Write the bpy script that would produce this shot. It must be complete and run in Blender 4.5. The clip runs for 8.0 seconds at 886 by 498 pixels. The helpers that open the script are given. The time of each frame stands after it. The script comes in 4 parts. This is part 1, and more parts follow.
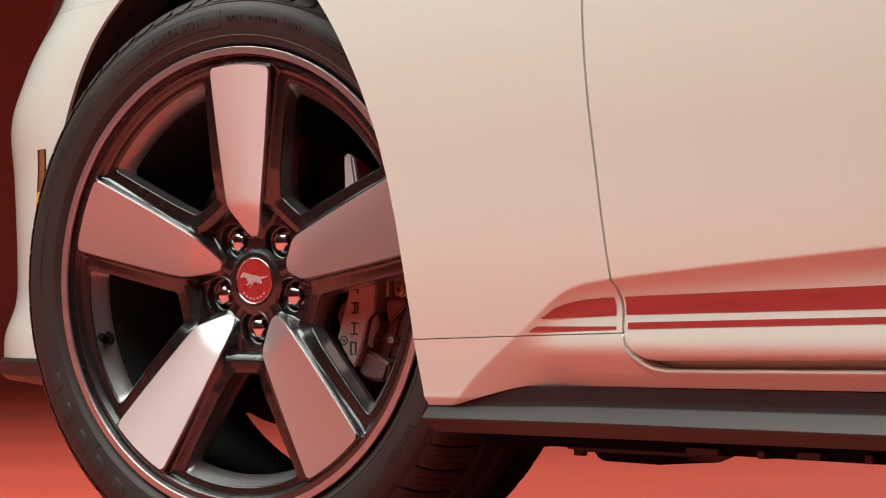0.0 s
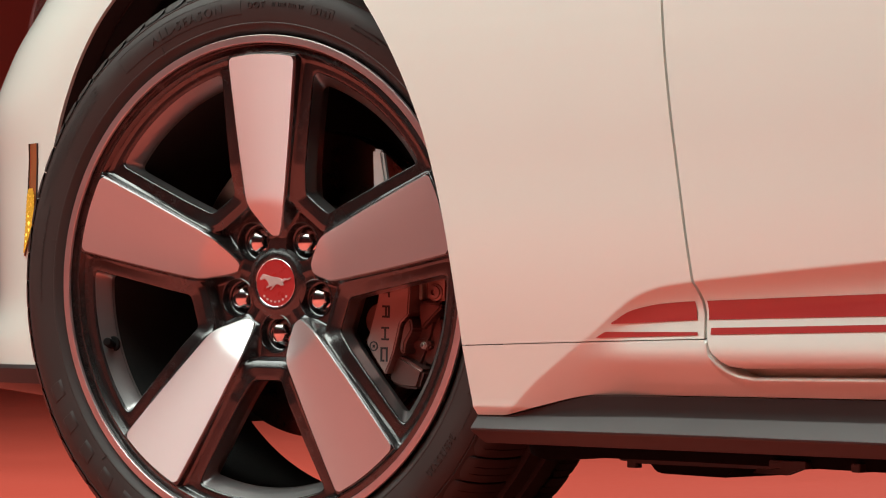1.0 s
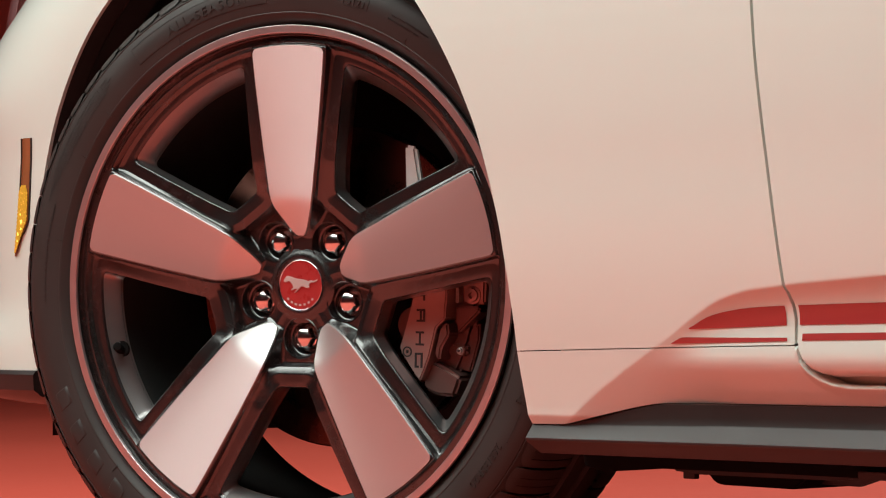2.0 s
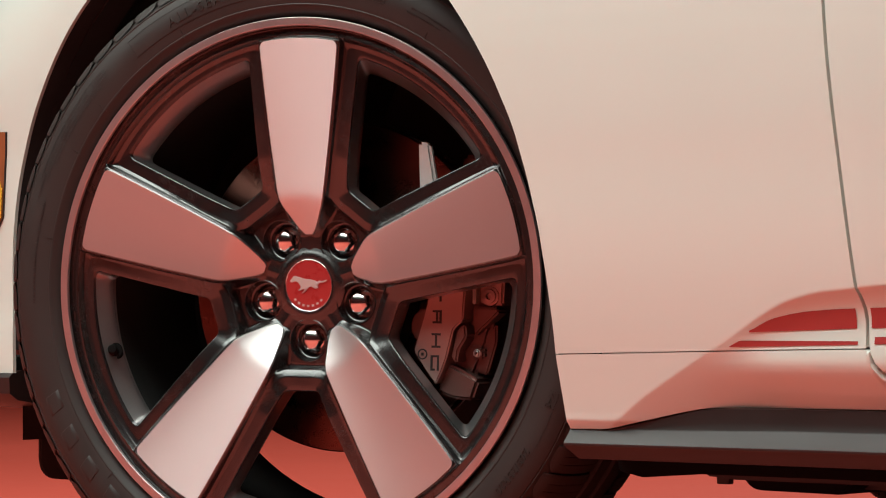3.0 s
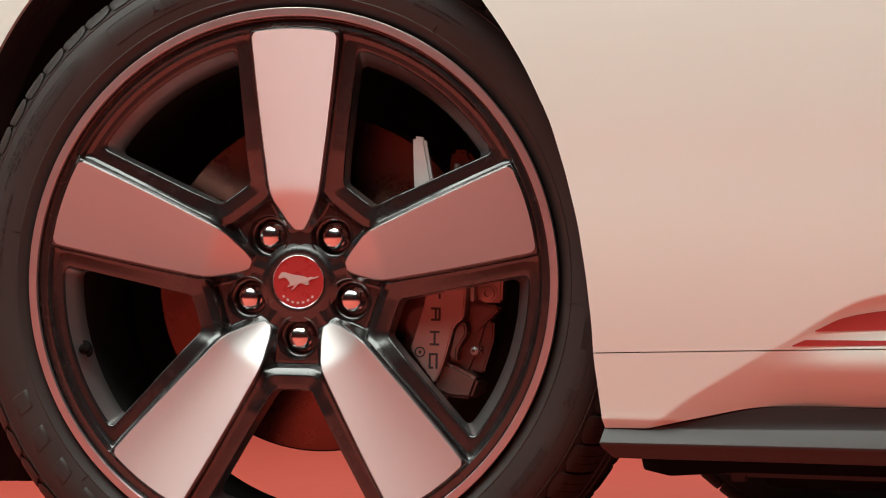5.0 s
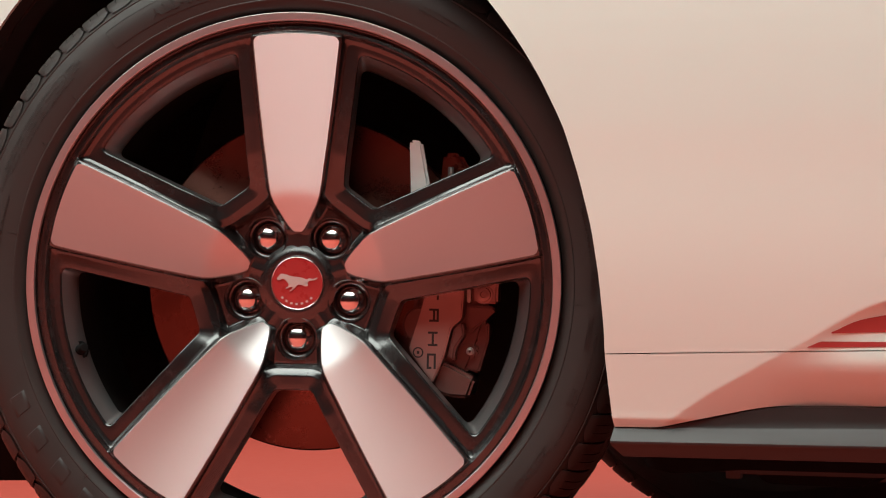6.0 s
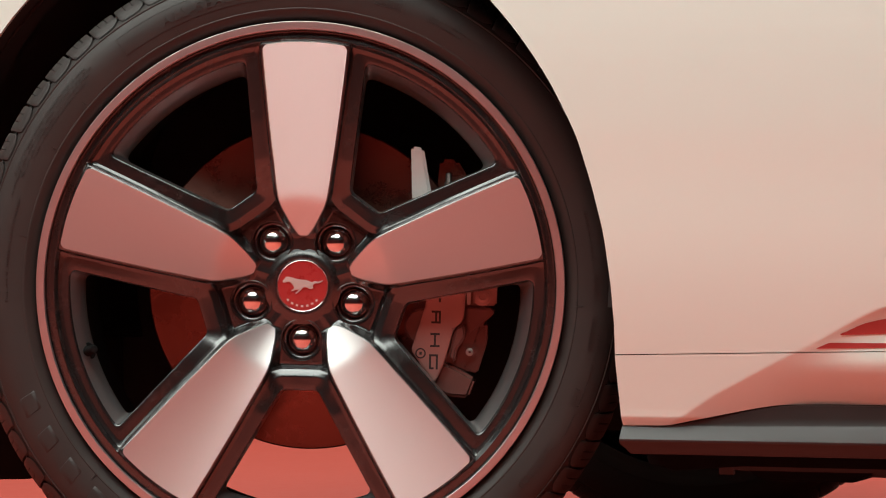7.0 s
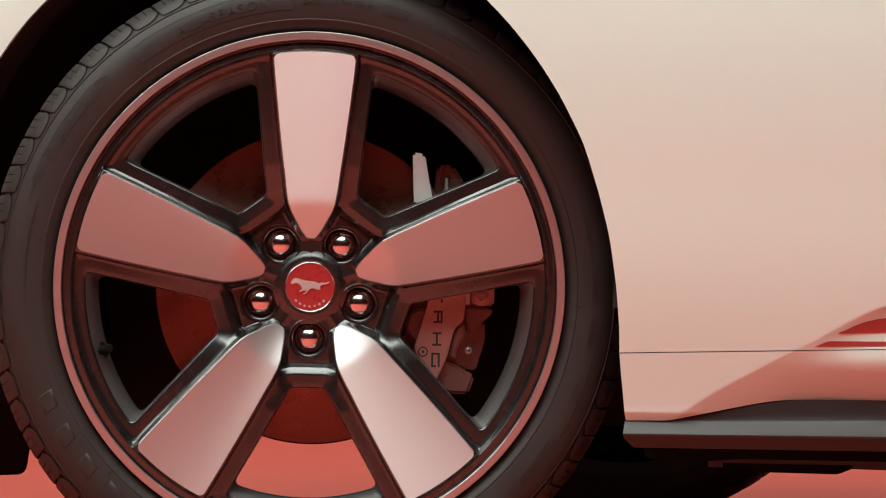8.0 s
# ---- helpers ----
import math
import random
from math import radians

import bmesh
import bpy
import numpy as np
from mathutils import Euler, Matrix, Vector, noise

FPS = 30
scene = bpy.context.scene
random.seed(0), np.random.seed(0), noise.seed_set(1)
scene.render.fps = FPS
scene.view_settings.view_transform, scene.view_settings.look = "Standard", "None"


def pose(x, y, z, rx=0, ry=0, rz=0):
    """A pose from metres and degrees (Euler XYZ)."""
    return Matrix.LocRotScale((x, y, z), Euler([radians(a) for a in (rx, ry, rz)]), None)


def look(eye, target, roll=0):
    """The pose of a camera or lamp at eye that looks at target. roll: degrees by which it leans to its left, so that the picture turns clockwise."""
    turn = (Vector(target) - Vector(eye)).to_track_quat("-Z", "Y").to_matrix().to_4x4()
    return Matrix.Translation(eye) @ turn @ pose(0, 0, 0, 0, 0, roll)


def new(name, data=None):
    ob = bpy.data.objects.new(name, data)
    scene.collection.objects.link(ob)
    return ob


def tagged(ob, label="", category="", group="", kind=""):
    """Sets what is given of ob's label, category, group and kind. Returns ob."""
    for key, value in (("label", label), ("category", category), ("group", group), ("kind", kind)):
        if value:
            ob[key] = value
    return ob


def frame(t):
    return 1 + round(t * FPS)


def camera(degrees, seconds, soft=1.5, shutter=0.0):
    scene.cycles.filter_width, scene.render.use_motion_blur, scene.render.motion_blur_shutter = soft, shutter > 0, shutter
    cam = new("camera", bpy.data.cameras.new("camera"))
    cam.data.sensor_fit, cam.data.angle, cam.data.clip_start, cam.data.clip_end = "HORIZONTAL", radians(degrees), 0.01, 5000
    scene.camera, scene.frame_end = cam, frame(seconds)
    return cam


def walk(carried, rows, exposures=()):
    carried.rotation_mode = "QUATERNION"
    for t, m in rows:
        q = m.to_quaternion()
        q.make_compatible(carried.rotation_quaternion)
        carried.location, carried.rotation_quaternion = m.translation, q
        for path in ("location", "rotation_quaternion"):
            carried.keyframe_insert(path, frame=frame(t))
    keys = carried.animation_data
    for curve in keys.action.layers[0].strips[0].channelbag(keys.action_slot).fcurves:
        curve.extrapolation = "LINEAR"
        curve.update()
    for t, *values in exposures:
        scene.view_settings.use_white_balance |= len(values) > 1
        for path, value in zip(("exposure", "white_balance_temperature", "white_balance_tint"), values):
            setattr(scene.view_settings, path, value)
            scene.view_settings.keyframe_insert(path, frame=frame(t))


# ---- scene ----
cam = camera(15.6, 8.0, soft=1.1)
PATH = [
    (0.0, (3.2533, -2.0548, 0.2998), (0.4205, -0.0006, 0.3742), -0.241),
    (0.5, (3.0962, -2.0907, 0.3033), (0.3212, 0.0410, 0.3770), -0.230),
    (1.0, (2.9461, -2.1290, 0.3055), (0.2322, 0.0799, 0.3792), -0.215),
    (1.5, (2.7980, -2.1768, 0.3075), (0.1542, 0.1155, 0.3814), -0.206),
    (2.0, (2.6517, -2.2297, 0.3108), (0.0877, 0.1516, 0.3837), -0.160),
    (3.5, (2.2284, -2.4668, 0.3272), (0.0054, 0.2360, 0.3836), -0.156),
    (4.0, (2.0947, -2.5451, 0.3312), (-0.0001, 0.2583, 0.3819), -0.129),
    (4.5, (1.9633, -2.6292, 0.3358), (0.0044, 0.2709, 0.3809), -0.093),
    (6.0, (1.5766, -2.9228, 0.3569), (0.0614, 0.2322, 0.3815), -0.011),
    (6.5, (1.4543, -3.0251, 0.3623), (0.0836, 0.1953, 0.3830), 0.017),
    (7.0, (1.3337, -3.1288, 0.3669), (0.1052, 0.1484, 0.3846), 0.042),
    (7.5, (1.2218, -3.2374, 0.3710), (0.1272, 0.0870, 0.3861), 0.062),
    (8.0, (1.1099, -3.3463, 0.3740), (0.1456, 0.0182, 0.3867), 0.070),
]
walk(cam, [(t, look(e, g, r)) for t, e, g, r in PATH], exposures=((0.0, 0.03), (2.0, 0.0), (3.5, -0.08), (8.0, -0.06)))

# ---------------------------------------------------------------- light
world = bpy.data.worlds.new("studio_world")
scene.world = world
world.use_nodes = True
world.node_tree.nodes["Background"].inputs[0].default_value = (0.6, 0.25, 0.2, 1)
world.node_tree.nodes["Background"].inputs[1].default_value = 0.02


def softbox(name, eye, target, sx, sy, watts, colour, spread=180):
    data = bpy.data.lights.new(name, "AREA")
    data.shape, data.size, data.size_y, data.energy, data.color = "RECTANGLE", sx, sy, watts, colour
    data.spread = radians(spread)
    ob = new(name, data)
    ob.matrix_world = look(eye, target)
    return ob


WHITE = (0.93, 1.0, 0.93)
softbox("key_softbox", (-0.65, -1.65, 3.55), (-0.65, -0.70, 0.2), 5.3, 3.1, 268, WHITE)
softbox("far_softbox", (0.0, 4.2, 4.2), (0.0, 3.2, 0.0), 6.0, 3.5, 215, WHITE)
# unseen fill, added to lift the floor's red bounce and the wheel's reflections
softbox("near_fill", (-0.5, -5.0, 5.0), (-0.5, -5.3, 0.0), 8.0, 4.0, 240, WHITE, 118)

# ---------------------------------------------------------------- materials


def material(name, colour, rough=0.5, metal=0.0, coat=0.0, var=0.08, scale=30.0, fine=600.0, bump=0.0, rough_var=0.08,
             coat_rough=0.05, emit=0.0, ior=1.5):
    """Principled surface with colour and gloss varied at two scales."""
    m = bpy.data.materials.new(name)
    m.use_nodes = True
    nt = m.node_tree
    b = nt.nodes["Principled BSDF"]
    tc = nt.nodes.new("ShaderNodeTexCoord")
    n1 = nt.nodes.new("ShaderNodeTexNoise")
    n1.inputs["Scale"].default_value, n1.inputs["Detail"].default_value = scale, 4
    n2 = nt.nodes.new("ShaderNodeTexNoise")
    n2.inputs["Scale"].default_value, n2.inputs["Detail"].default_value = fine, 2
    for n in (n1, n2):
        nt.links.new(tc.outputs["Object"], n.inputs["Vector"])
    add = nt.nodes.new("ShaderNodeMath")
    add.operation = "MULTIPLY_ADD"
    nt.links.new(n2.outputs[0], add.inputs[0])
    add.inputs[1].default_value = 0.35
    nt.links.new(n1.outputs[0], add.inputs[2])
    ramp = nt.nodes.new("ShaderNodeMapRange")
    ramp.inputs["From Min"].default_value, ramp.inputs["From Max"].default_value = 0.35, 1.0
    ramp.inputs["To Min"].default_value, ramp.inputs["To Max"].default_value = 1 - var, 1 + var
    nt.links.new(add.outputs[0], ramp.inputs["Value"])
    mul = nt.nodes.new("ShaderNodeVectorMath")
    mul.operation = "SCALE"
    mul.inputs[0].default_value = colour
    nt.links.new(ramp.outputs[0], mul.inputs["Scale"])
    nt.links.new(mul.outputs[0], b.inputs["Base Color"])
    rr = nt.nodes.new("ShaderNodeMapRange")
    rr.inputs["From Min"].default_value, rr.inputs["From Max"].default_value = 0.35, 1.0
    rr.inputs["To Min"].default_value, rr.inputs["To Max"].default_value = max(0.02, rough - rough_var), rough + rough_var
    nt.links.new(add.outputs[0], rr.inputs["Value"])
    nt.links.new(rr.outputs[0], b.inputs["Roughness"])
    b.inputs["Metallic"].default_value = metal
    b.inputs["Coat Weight"].default_value, b.inputs["Coat Roughness"].default_value = coat, coat_rough
    b.inputs["IOR"].default_value = ior
    if emit:
        b.inputs["Emission Color"].default_value = (*colour, 1)
        b.inputs["Emission Strength"].default_value = emit
    if bump:
        bp = nt.nodes.new("ShaderNodeBump")
        bp.inputs["Strength"].default_value, bp.inputs["Distance"].default_value = bump, 0.001
        nt.links.new(add.outputs[0], bp.inputs["Height"])
        nt.links.new(bp.outputs[0], b.inputs["Normal"])
    return m


def turned_metal(name, colour, rough):
    """Lathe-turned aluminium: fine rings round the wheel's axis."""
    m = material(name, colour, rough, 0.84, var=0.015, scale=9, fine=40, rough_var=0.012)
    nt = m.node_tree
    b = nt.nodes["Principled BSDF"]
    tc = nt.nodes.new("ShaderNodeTexCoord")
    flat = nt.nodes.new("ShaderNodeVectorMath")
    flat.operation = "MULTIPLY"
    flat.inputs[1].default_value = (1, 0, 1)
    nt.links.new(tc.outputs["Object"], flat.inputs[0])
    unit = nt.nodes.new("ShaderNodeVectorMath")
    unit.operation = "NORMALIZE"
    nt.links.new(flat.outputs[0], unit.inputs[0])
    turn = nt.nodes.new("ShaderNodeVectorTransform")
    turn.vector_type, turn.convert_from, turn.convert_to = "VECTOR", "OBJECT", "WORLD"
    nt.links.new(unit.outputs[0], turn.inputs[0])
    nt.links.new(turn.outputs[0], b.inputs["Tangent"])
    b.inputs["Anisotropic"].default_value = 0.85
    return m


GROUND = -0.012
RED_FLOOR = material("red_studio_floor", (0.62, 0.079, 0.050), 0.55, var=0.03, scale=1.2, fine=60, bump=0.02)
DARK_WALL = material("unseen_dark_red_wall", (0.13, 0.011, 0.011), 0.9, var=0.06, scale=0.8, fine=40)
RED_WALL = material("red_studio_wall", (0.50, 0.06, 0.042), 0.8, var=0.06, scale=0.8, fine=40)
PAINT = material("white_car_paint", (0.685, 0.765, 0.705), 0.38, var=0.012, scale=6, fine=2500, coat=0.8, coat_rough=0.04, rough_var=0.02)
DECAL = material("red_stripe_vinyl", (0.37, 0.040, 0.038), 0.35, var=0.04, scale=12, fine=900, coat=0.4)
PLASTIC = material("black_satin_plastic", (0.021, 0.0135, 0.0125), 0.42, var=0.1, scale=25, fine=1800, bump=0.02, rough_var=0.02)
# valve rubber; for jacking block and tray edge, under-car shade put into the colour
RUBBER_SHADE_BLACK = material("rubber_and_shade_black", (0.008, 0.008, 0.008), 0.9, var=0.2, scale=30, ior=1.12)
MATT = material("matt_black_liner", (0.045, 0.045, 0.044), 0.95, var=0.2, scale=18, fine=500, bump=0.2, ior=1.12)
WHEEL_BLACK = material("gloss_black_wheel_paint", (0.007, 0.005, 0.005), 0.265, var=0.1, scale=22, fine=1200, coat=0.08, coat_rough=0.2, rough_var=0.03, ior=1.95)
TURNED = turned_metal("turned_aluminium", (0.755, 0.725, 0.722), 0.43)
CHROME = material("chrome", (0.80, 0.79, 0.79), 0.16, 1.0, var=0.03, scale=60, rough_var=0.03)
BARREL = material("satin_grey_wheel_barrel", (0.34, 0.33, 0.33), 0.31, 0.9, var=0.04, scale=30, rough_var=0.02)
RUBBER = material("tyre_rubber", (0.0255, 0.0200, 0.0182), 0.56, ior=1.46, var=0.16, scale=20, fine=900, bump=0.1)
CAP_RED = material("red_enamel", (0.40, 0.028, 0.028), 0.3, var=0.05, scale=80, coat=0.8)
# iron darkened and reddened: shade and red floor reflection put into the colour
DISC = material("red_lit_disc_iron", (0.19, 0.080, 0.062), 0.29, 1.0, var=0.12, scale=25, fine=900)
# grey caliper: the floor's red reflection is put into both colours
CALIPER = material("red_lit_caliper_paint", (0.36, 0.22, 0.20), 0.36, 0.6, var=0.06, scale=40, fine=900, coat=0.3)
# darker copy for the caliper's body, with shade put into the colour
CALIPER_SHADED = material("shaded_caliper", (0.17, 0.085, 0.075), 0.42, 0.5, var=0.1, scale=40, fine=900)
STEEL = material("cast_aluminium", (0.55, 0.54, 0.52), 0.45, 0.85, var=0.1, scale=60, fine=800, bump=0.15)
AMBER = material("amber_lens", (0.30, 0.11, 0.045), 0.18, var=0.1, scale=60, fine=700, coat=1.0)
AMBER_LIT = material("amber_sparkle", (1.0, 0.62, 0.10), 0.3, emit=1.6)
YELLOW = material("yellow_reflector", (0.80, 0.47, 0.05), 0.24, 0.35, var=0.3, scale=300, fine=1500, emit=0.22)
LAMP_GLASS = material("smoked_lamp_glass", (0.26, 0.19, 0.20), 0.14, var=0.1, coat=1.0)
SILVER = material("silver_emblem", (0.72, 0.69, 0.66), 0.35, 0.6, var=0.05)
CUT_EDGE = material("cut_face_edge", (0.30, 0.29, 0.285), 0.36, 1.0, var=0.05, scale=30, rough_var=0.03)
LIP = material("machined_rim_edge", (0.64, 0.57, 0.575), 0.33, 0.92, var=0.03, scale=30, rough_var=0.03)
KNUCKLE = material("bare_cast_knuckle", (0.58, 0.57, 0.555), 0.5, 0.3, var=0.08, scale=60, fine=800, bump=0.1)
INK = material("dark_lettering", (0.02, 0.018, 0.018), 0.5)

# ---------------------------------------------------------------- mesh helpers


def finish(name, verts, faces, mat, parent=None, label="", sharp=35, basis=None):
    me = bpy.data.meshes.new(name)
    me.from_pydata([tuple(v) for v in verts], [], faces)
    bm = bmesh.new()
    bm.from_mesh(me)
    bmesh.ops.remove_doubles(bm, verts=bm.verts, dist=1e-6)
    bmesh.ops.dissolve_degenerate(bm, edges=bm.edges, dist=1e-6)
    bmesh.ops.recalc_face_normals(bm, faces=bm.faces)
    bm.to_mesh(me)
    bm.free()
    me.materials.append(mat)
    me.shade_smooth()
    me.set_sharp_from_angle(angle=radians(sharp))
    ob = new(name, me)
    if parent is not None:
        ob.parent = parent
    if basis is not None:
        ob.matrix_basis = basis
    if label:
        tagged(ob, label)
    return ob


def part(name, bm, mat, parent, label="", sharp=35, basis=None):
    """Links a bmesh as one mesh object under a thing or a part."""
    me = bpy.data.meshes.new(name)
    bmesh.ops.recalc_face_normals(bm, faces=bm.faces)
    bm.to_mesh(me)
    bm.free()
    me.materials.append(mat)
    me.shade_smooth()
    me.set_sharp_from_angle(angle=radians(sharp))
    ob = new(name, me)
    ob.parent = parent
    if basis is not None:
        ob.matrix_basis = basis
    if label:
        tagged(ob, label)
    return ob


def lathe(profile, n=256, a0=0.0, a1=360.0, closed=False):
    """Verts and faces of (radius, y) points turned about the y axis."""
    full = abs(a1 - a0) > 359.9
    cols = n if full else n + 1
    verts, faces = [], []
    for i in range(cols):
        a = radians(a0 + (a1 - a0) * i / n)
        for r, y in profile:
            verts.append((r * math.cos(a), y, r * math.sin(a)))
    m = len(profile)
    for i in range(n):
        j = (i + 1) % cols
        for k in range(m - 1 + (1 if closed else 0)):
            k2 = (k + 1) % m
            faces.append((i * m + k, j * m + k, j * m + k2, i * m + k2))
    return verts, faces


def grid(rows):
    """Verts and faces of a list of equally long rows of points."""
    verts = [p for row in rows for p in row]
    m = len(rows[0])
    faces = [(i * m + k, (i + 1) * m + k, (i + 1) * m + k + 1, i * m + k + 1) for i in range(len(rows) - 1) for k in range(m - 1)]
    return verts, faces


def joined(*meshes):
    verts, faces = [], []
    for v, f in meshes:
        o = len(verts)
        verts += v
        faces += [tuple(i + o for i in q) for q in f]
    return verts, faces


def prism(outline, y0, y1, bevel=0.0, seg=2):
    """A bmesh of an outline of (x, z) extruded along y from y0 to y1, its edges bevelled."""
    bm = bmesh.new()
    f = bm.faces.new([bm.verts.new((x, y0, z)) for x, z in outline])
    g = bmesh.ops.extrude_face_region(bm, geom=[f])
    bmesh.ops.translate(bm, verts=[e for e in g["geom"] if isinstance(e, bmesh.types.BMVert)], vec=(0, y1 - y0, 0))
    if bevel:
        bmesh.ops.bevel(bm, geom=list(bm.edges), offset=bevel, segments=seg, affect="EDGES", clamp_overlap=True)
    return bm


def box(x0, x1, y0, y1, z0, z1, bevel=0.0):
    return prism([(x0, z0), (x1, z0), (x1, z1), (x0, z1)], y0, y1, bevel)


def interp(x, pts):
    return float(np.interp(x, [p[0] for p in pts], [p[1] for p in pts]))


def smooth(a, b, x):
    """Eased step from 0 at a to 1 at b."""
    t = min(1.0, max(0.0, (x - a) / (b - a)))
    return t * t * (3 - 2 * t)


# ---------------------------------------------------------------- studio
X0, X1, Y0, Y1, HIGH, COVE = -11.0, 10.0, -11.0, 9.0, 5.5, 1.2


def studio():
    v, f = grid([[(x, y, GROUND) for y in np.linspace(Y0, Y1 - COVE, 25)] for x in np.linspace(X0 + COVE, X1, 30)])
    tagged(finish("floor", v, f, RED_FLOOR), "smooth red painted studio floor", "floor", kind="structure")
    # coved back wall and coved front-end wall
    prof = [(Y1 - COVE + COVE * math.cos(radians(a)), GROUND + COVE - COVE * math.sin(radians(a))) for a in range(90, -1, -9)] + [(Y1, HIGH)]
    v, f = grid([[(x, y, z) for y, z in prof] for x in (X0 + COVE, X1)])
    tagged(finish("wall_far", v, f, RED_WALL), "dark red seamless studio backdrop", "wall", kind="structure")
    prof = [(X0 + COVE - COVE * math.cos(radians(a)), GROUND + COVE - COVE * math.sin(radians(a))) for a in range(90, -1, -9)] + [(X0, HIGH)]
    v, f = grid([[(x, y, z) for x, z in prof] for y in (Y0, Y1)])
    tagged(finish("wall_front", v, f, RED_WALL), "dark red seamless studio backdrop", "wall", kind="structure")
    # unseen walls, added and coloured for what the wheel reflects
    for name, x0, x1, y0, y1 in (("wall_near", X0, X1, Y0 - 0.2, Y0), ("wall_rear", X1, X1 + 0.2, Y0 - 0.2, Y1 + 0.2)):
        bm = box(x0, x1, y0, y1, GROUND - 0.05, HIGH)
        ob = part(name, bm, DARK_WALL, None)
        tagged(ob, "unseen dark red wall added for reflections", "wall", kind="structure")
    ob = part("ceiling", box(X0 - 0.2, X1 + 0.2, Y0 - 0.2, Y1 + 0.2, HIGH, HIGH + 0.2), MATT, None)
    tagged(ob, "black studio ceiling", "ceiling", kind="structure")


studio()

# ---------------------------------------------------------------- car body
car = new("car")
tagged(car, "white sports coupe with red side stripes on a red floor", "car")

UPPER = [(0.20, 0.031), (0.275, 0.016), (0.30, 0.011), (0.35, 0.003), (0.40, -0.002), (0.45, -0.005), (0.50, -0.009), (0.55, -0.0112),
         (0.60, -0.0122), (0.66, -0.0108), (0.72, -0.0060), (0.80, 0.005), (0.88, 0.030), (0.96, 0.056)]
LOWER = [(0.20, 0.078), (0.225, 0.0560), (0.24, 0.0430), (0.25, 0.0350), (0.256, 0.0300), (0.262, 0.0256), (0.268, 0.0228), (0.273, 0.0219), (0.2785, 0.0220), (0.2815, 0.0222),
         (0.30, 0.0246), (0.32, 0.0266), (0.345, 0.0255), (0.40, 0.018)]
CREASE = [(0.374, 0.190), (0.390, 0.2008), (0.407, 0.2122), (0.4436, 0.2358), (0.4684, 0.2487), (0.51, 0.2702), (0.55, 0.2895), (0.584, 0.3085), (0.618, 0.325), (0.655, 0.334),
          (0.692, 0.337), (0.711, 0.339), (0.884, 0.350), (1.094, 0.362), (2.0, 0.41)]


def smooth_table(pts, x, h):
    return (interp(x - h, pts) + 2 * interp(x, pts) + interp(x + h, pts)) / 4


def side_y(x, z):
    """Depth of the car's outer skin behind the wheel arch."""
    base = smooth_table(UPPER, z, 0.02)
    if z < 0.2125:
        base += 0.5 * (0.2125 - z)
    if x < 0.376:
        return base
    zc = smooth_table(CREASE, x, 0.012)
    slope = (interp(x + 0.01, CREASE) - interp(x - 0.01, CREASE)) / 0.02
    d = (zc - z) / math.sqrt(1 + slope * slope)
    if d < -0.006:
        return base
    if d < 0.02:
        d = 0.0005 * math.log1p(math.exp(d / 0.0005))
    w = smooth(0.49, 0.61, x)
    t = 1 - (1 - min(1.0, d / 0.038)) ** 1.9
    return base + (1 - w) * d * (0.43 + 1.2 * d) + w * (smooth_table(LOWER, z, 0.003) - 0.0045 - base) * t


SHIFT = [(0.22, -0.024), (0.28, -0.024), (0.315, 0.010), (0.34, 0.016), (0.40, 0.014), (0.48, 0.008), (0.55, 0.0), (0.58, 0.008), (0.65, 0.063),
         (0.71, 0.13), (0.78, 0.175), (0.96, 0.20)]


def front_y(x, z):
    """Depth of the skin ahead of the wheel: it sweeps round to the nose."""
    u = max(0.0, -0.41 + smooth_table(SHIFT, z, 0.015) - x)
    return smooth_table(UPPER, max(z, 0.50), 0.02) + 1.06 * u * u


def skin_y(x, z):
    if x < -0.41:
        return front_y(x, z)
    if x > 0.2:
        return side_y(x, z)
    w = smooth(-0.41, 0.2, x)
    return front_y(x, z) * (1 - w) + side_y(x, z) * w


AX, AZ, AR = -0.052, 0.365, 0.387
ARCH_RIGHT = [(0.19, 0.3455), (0.203, 0.345), (0.275, 0.3415), (0.30, 0.343), (0.35, 0.341), (0.40, 0.335), (0.45, 0.323), (0.50, 0.308), (0.55, 0.283),
              (0.58, 0.264), (0.60, 0.2495), (0.62, 0.2335), (0.64, 0.2155), (0.66, 0.195), (0.68, 0.171), (0.70, 0.142), (0.72, 0.104)]


def arch_right(z):
    if z <= 0.69:
        return smooth_table(ARCH_RIGHT, z, 0.012)
    c = AX + math.sqrt(max(0.0, AR * AR - (z - AZ) ** 2))
    w = smooth(0.69, 0.705, z)
    return c * w + (1 - w) * smooth_table(ARCH_RIGHT, z, 0.012)


def arch_left(z):
    return AX - math.sqrt(max(0.0, AR * AR - (z - AZ) ** 2)) - 0.010 * smooth(0.56, 0.72, z) if z > AZ else AX - AR + (AZ - z) * 0.03


GAP = [(0.27, 0.7065), (0.30, 0.7035), (0.33, 0.7025), (0.345, 0.701), (0.40, 0.696), (0.45, 0.691), (0.50, 0.6865), (0.55, 0.682), (0.60, 0.679),
       (0.70, 0.676), (0.80, 0.674), (0.96, 0.674)]


def gap_x(z):
    return smooth_table(GAP, z, 0.015)


def skin(points):
    return [(x, skin_y(x, z), z) for x, z in points]


def rim_strip(points, depth, inset=(0, 0)):
    """A return flange going inwards from an edge of the skin."""
    a = skin(points)
    return grid([a, [(x + inset[0], y + 0.002, z + inset[1]) for x, y, z in a], [(x + inset[0], y + depth, z + inset[1]) for x, y, z in a]])


def seam_z(x):
    return interp(x, [(0.33, 0.2755), (0.51, 0.2795), (0.607, 0.2815), (0.72, 0.2835)])


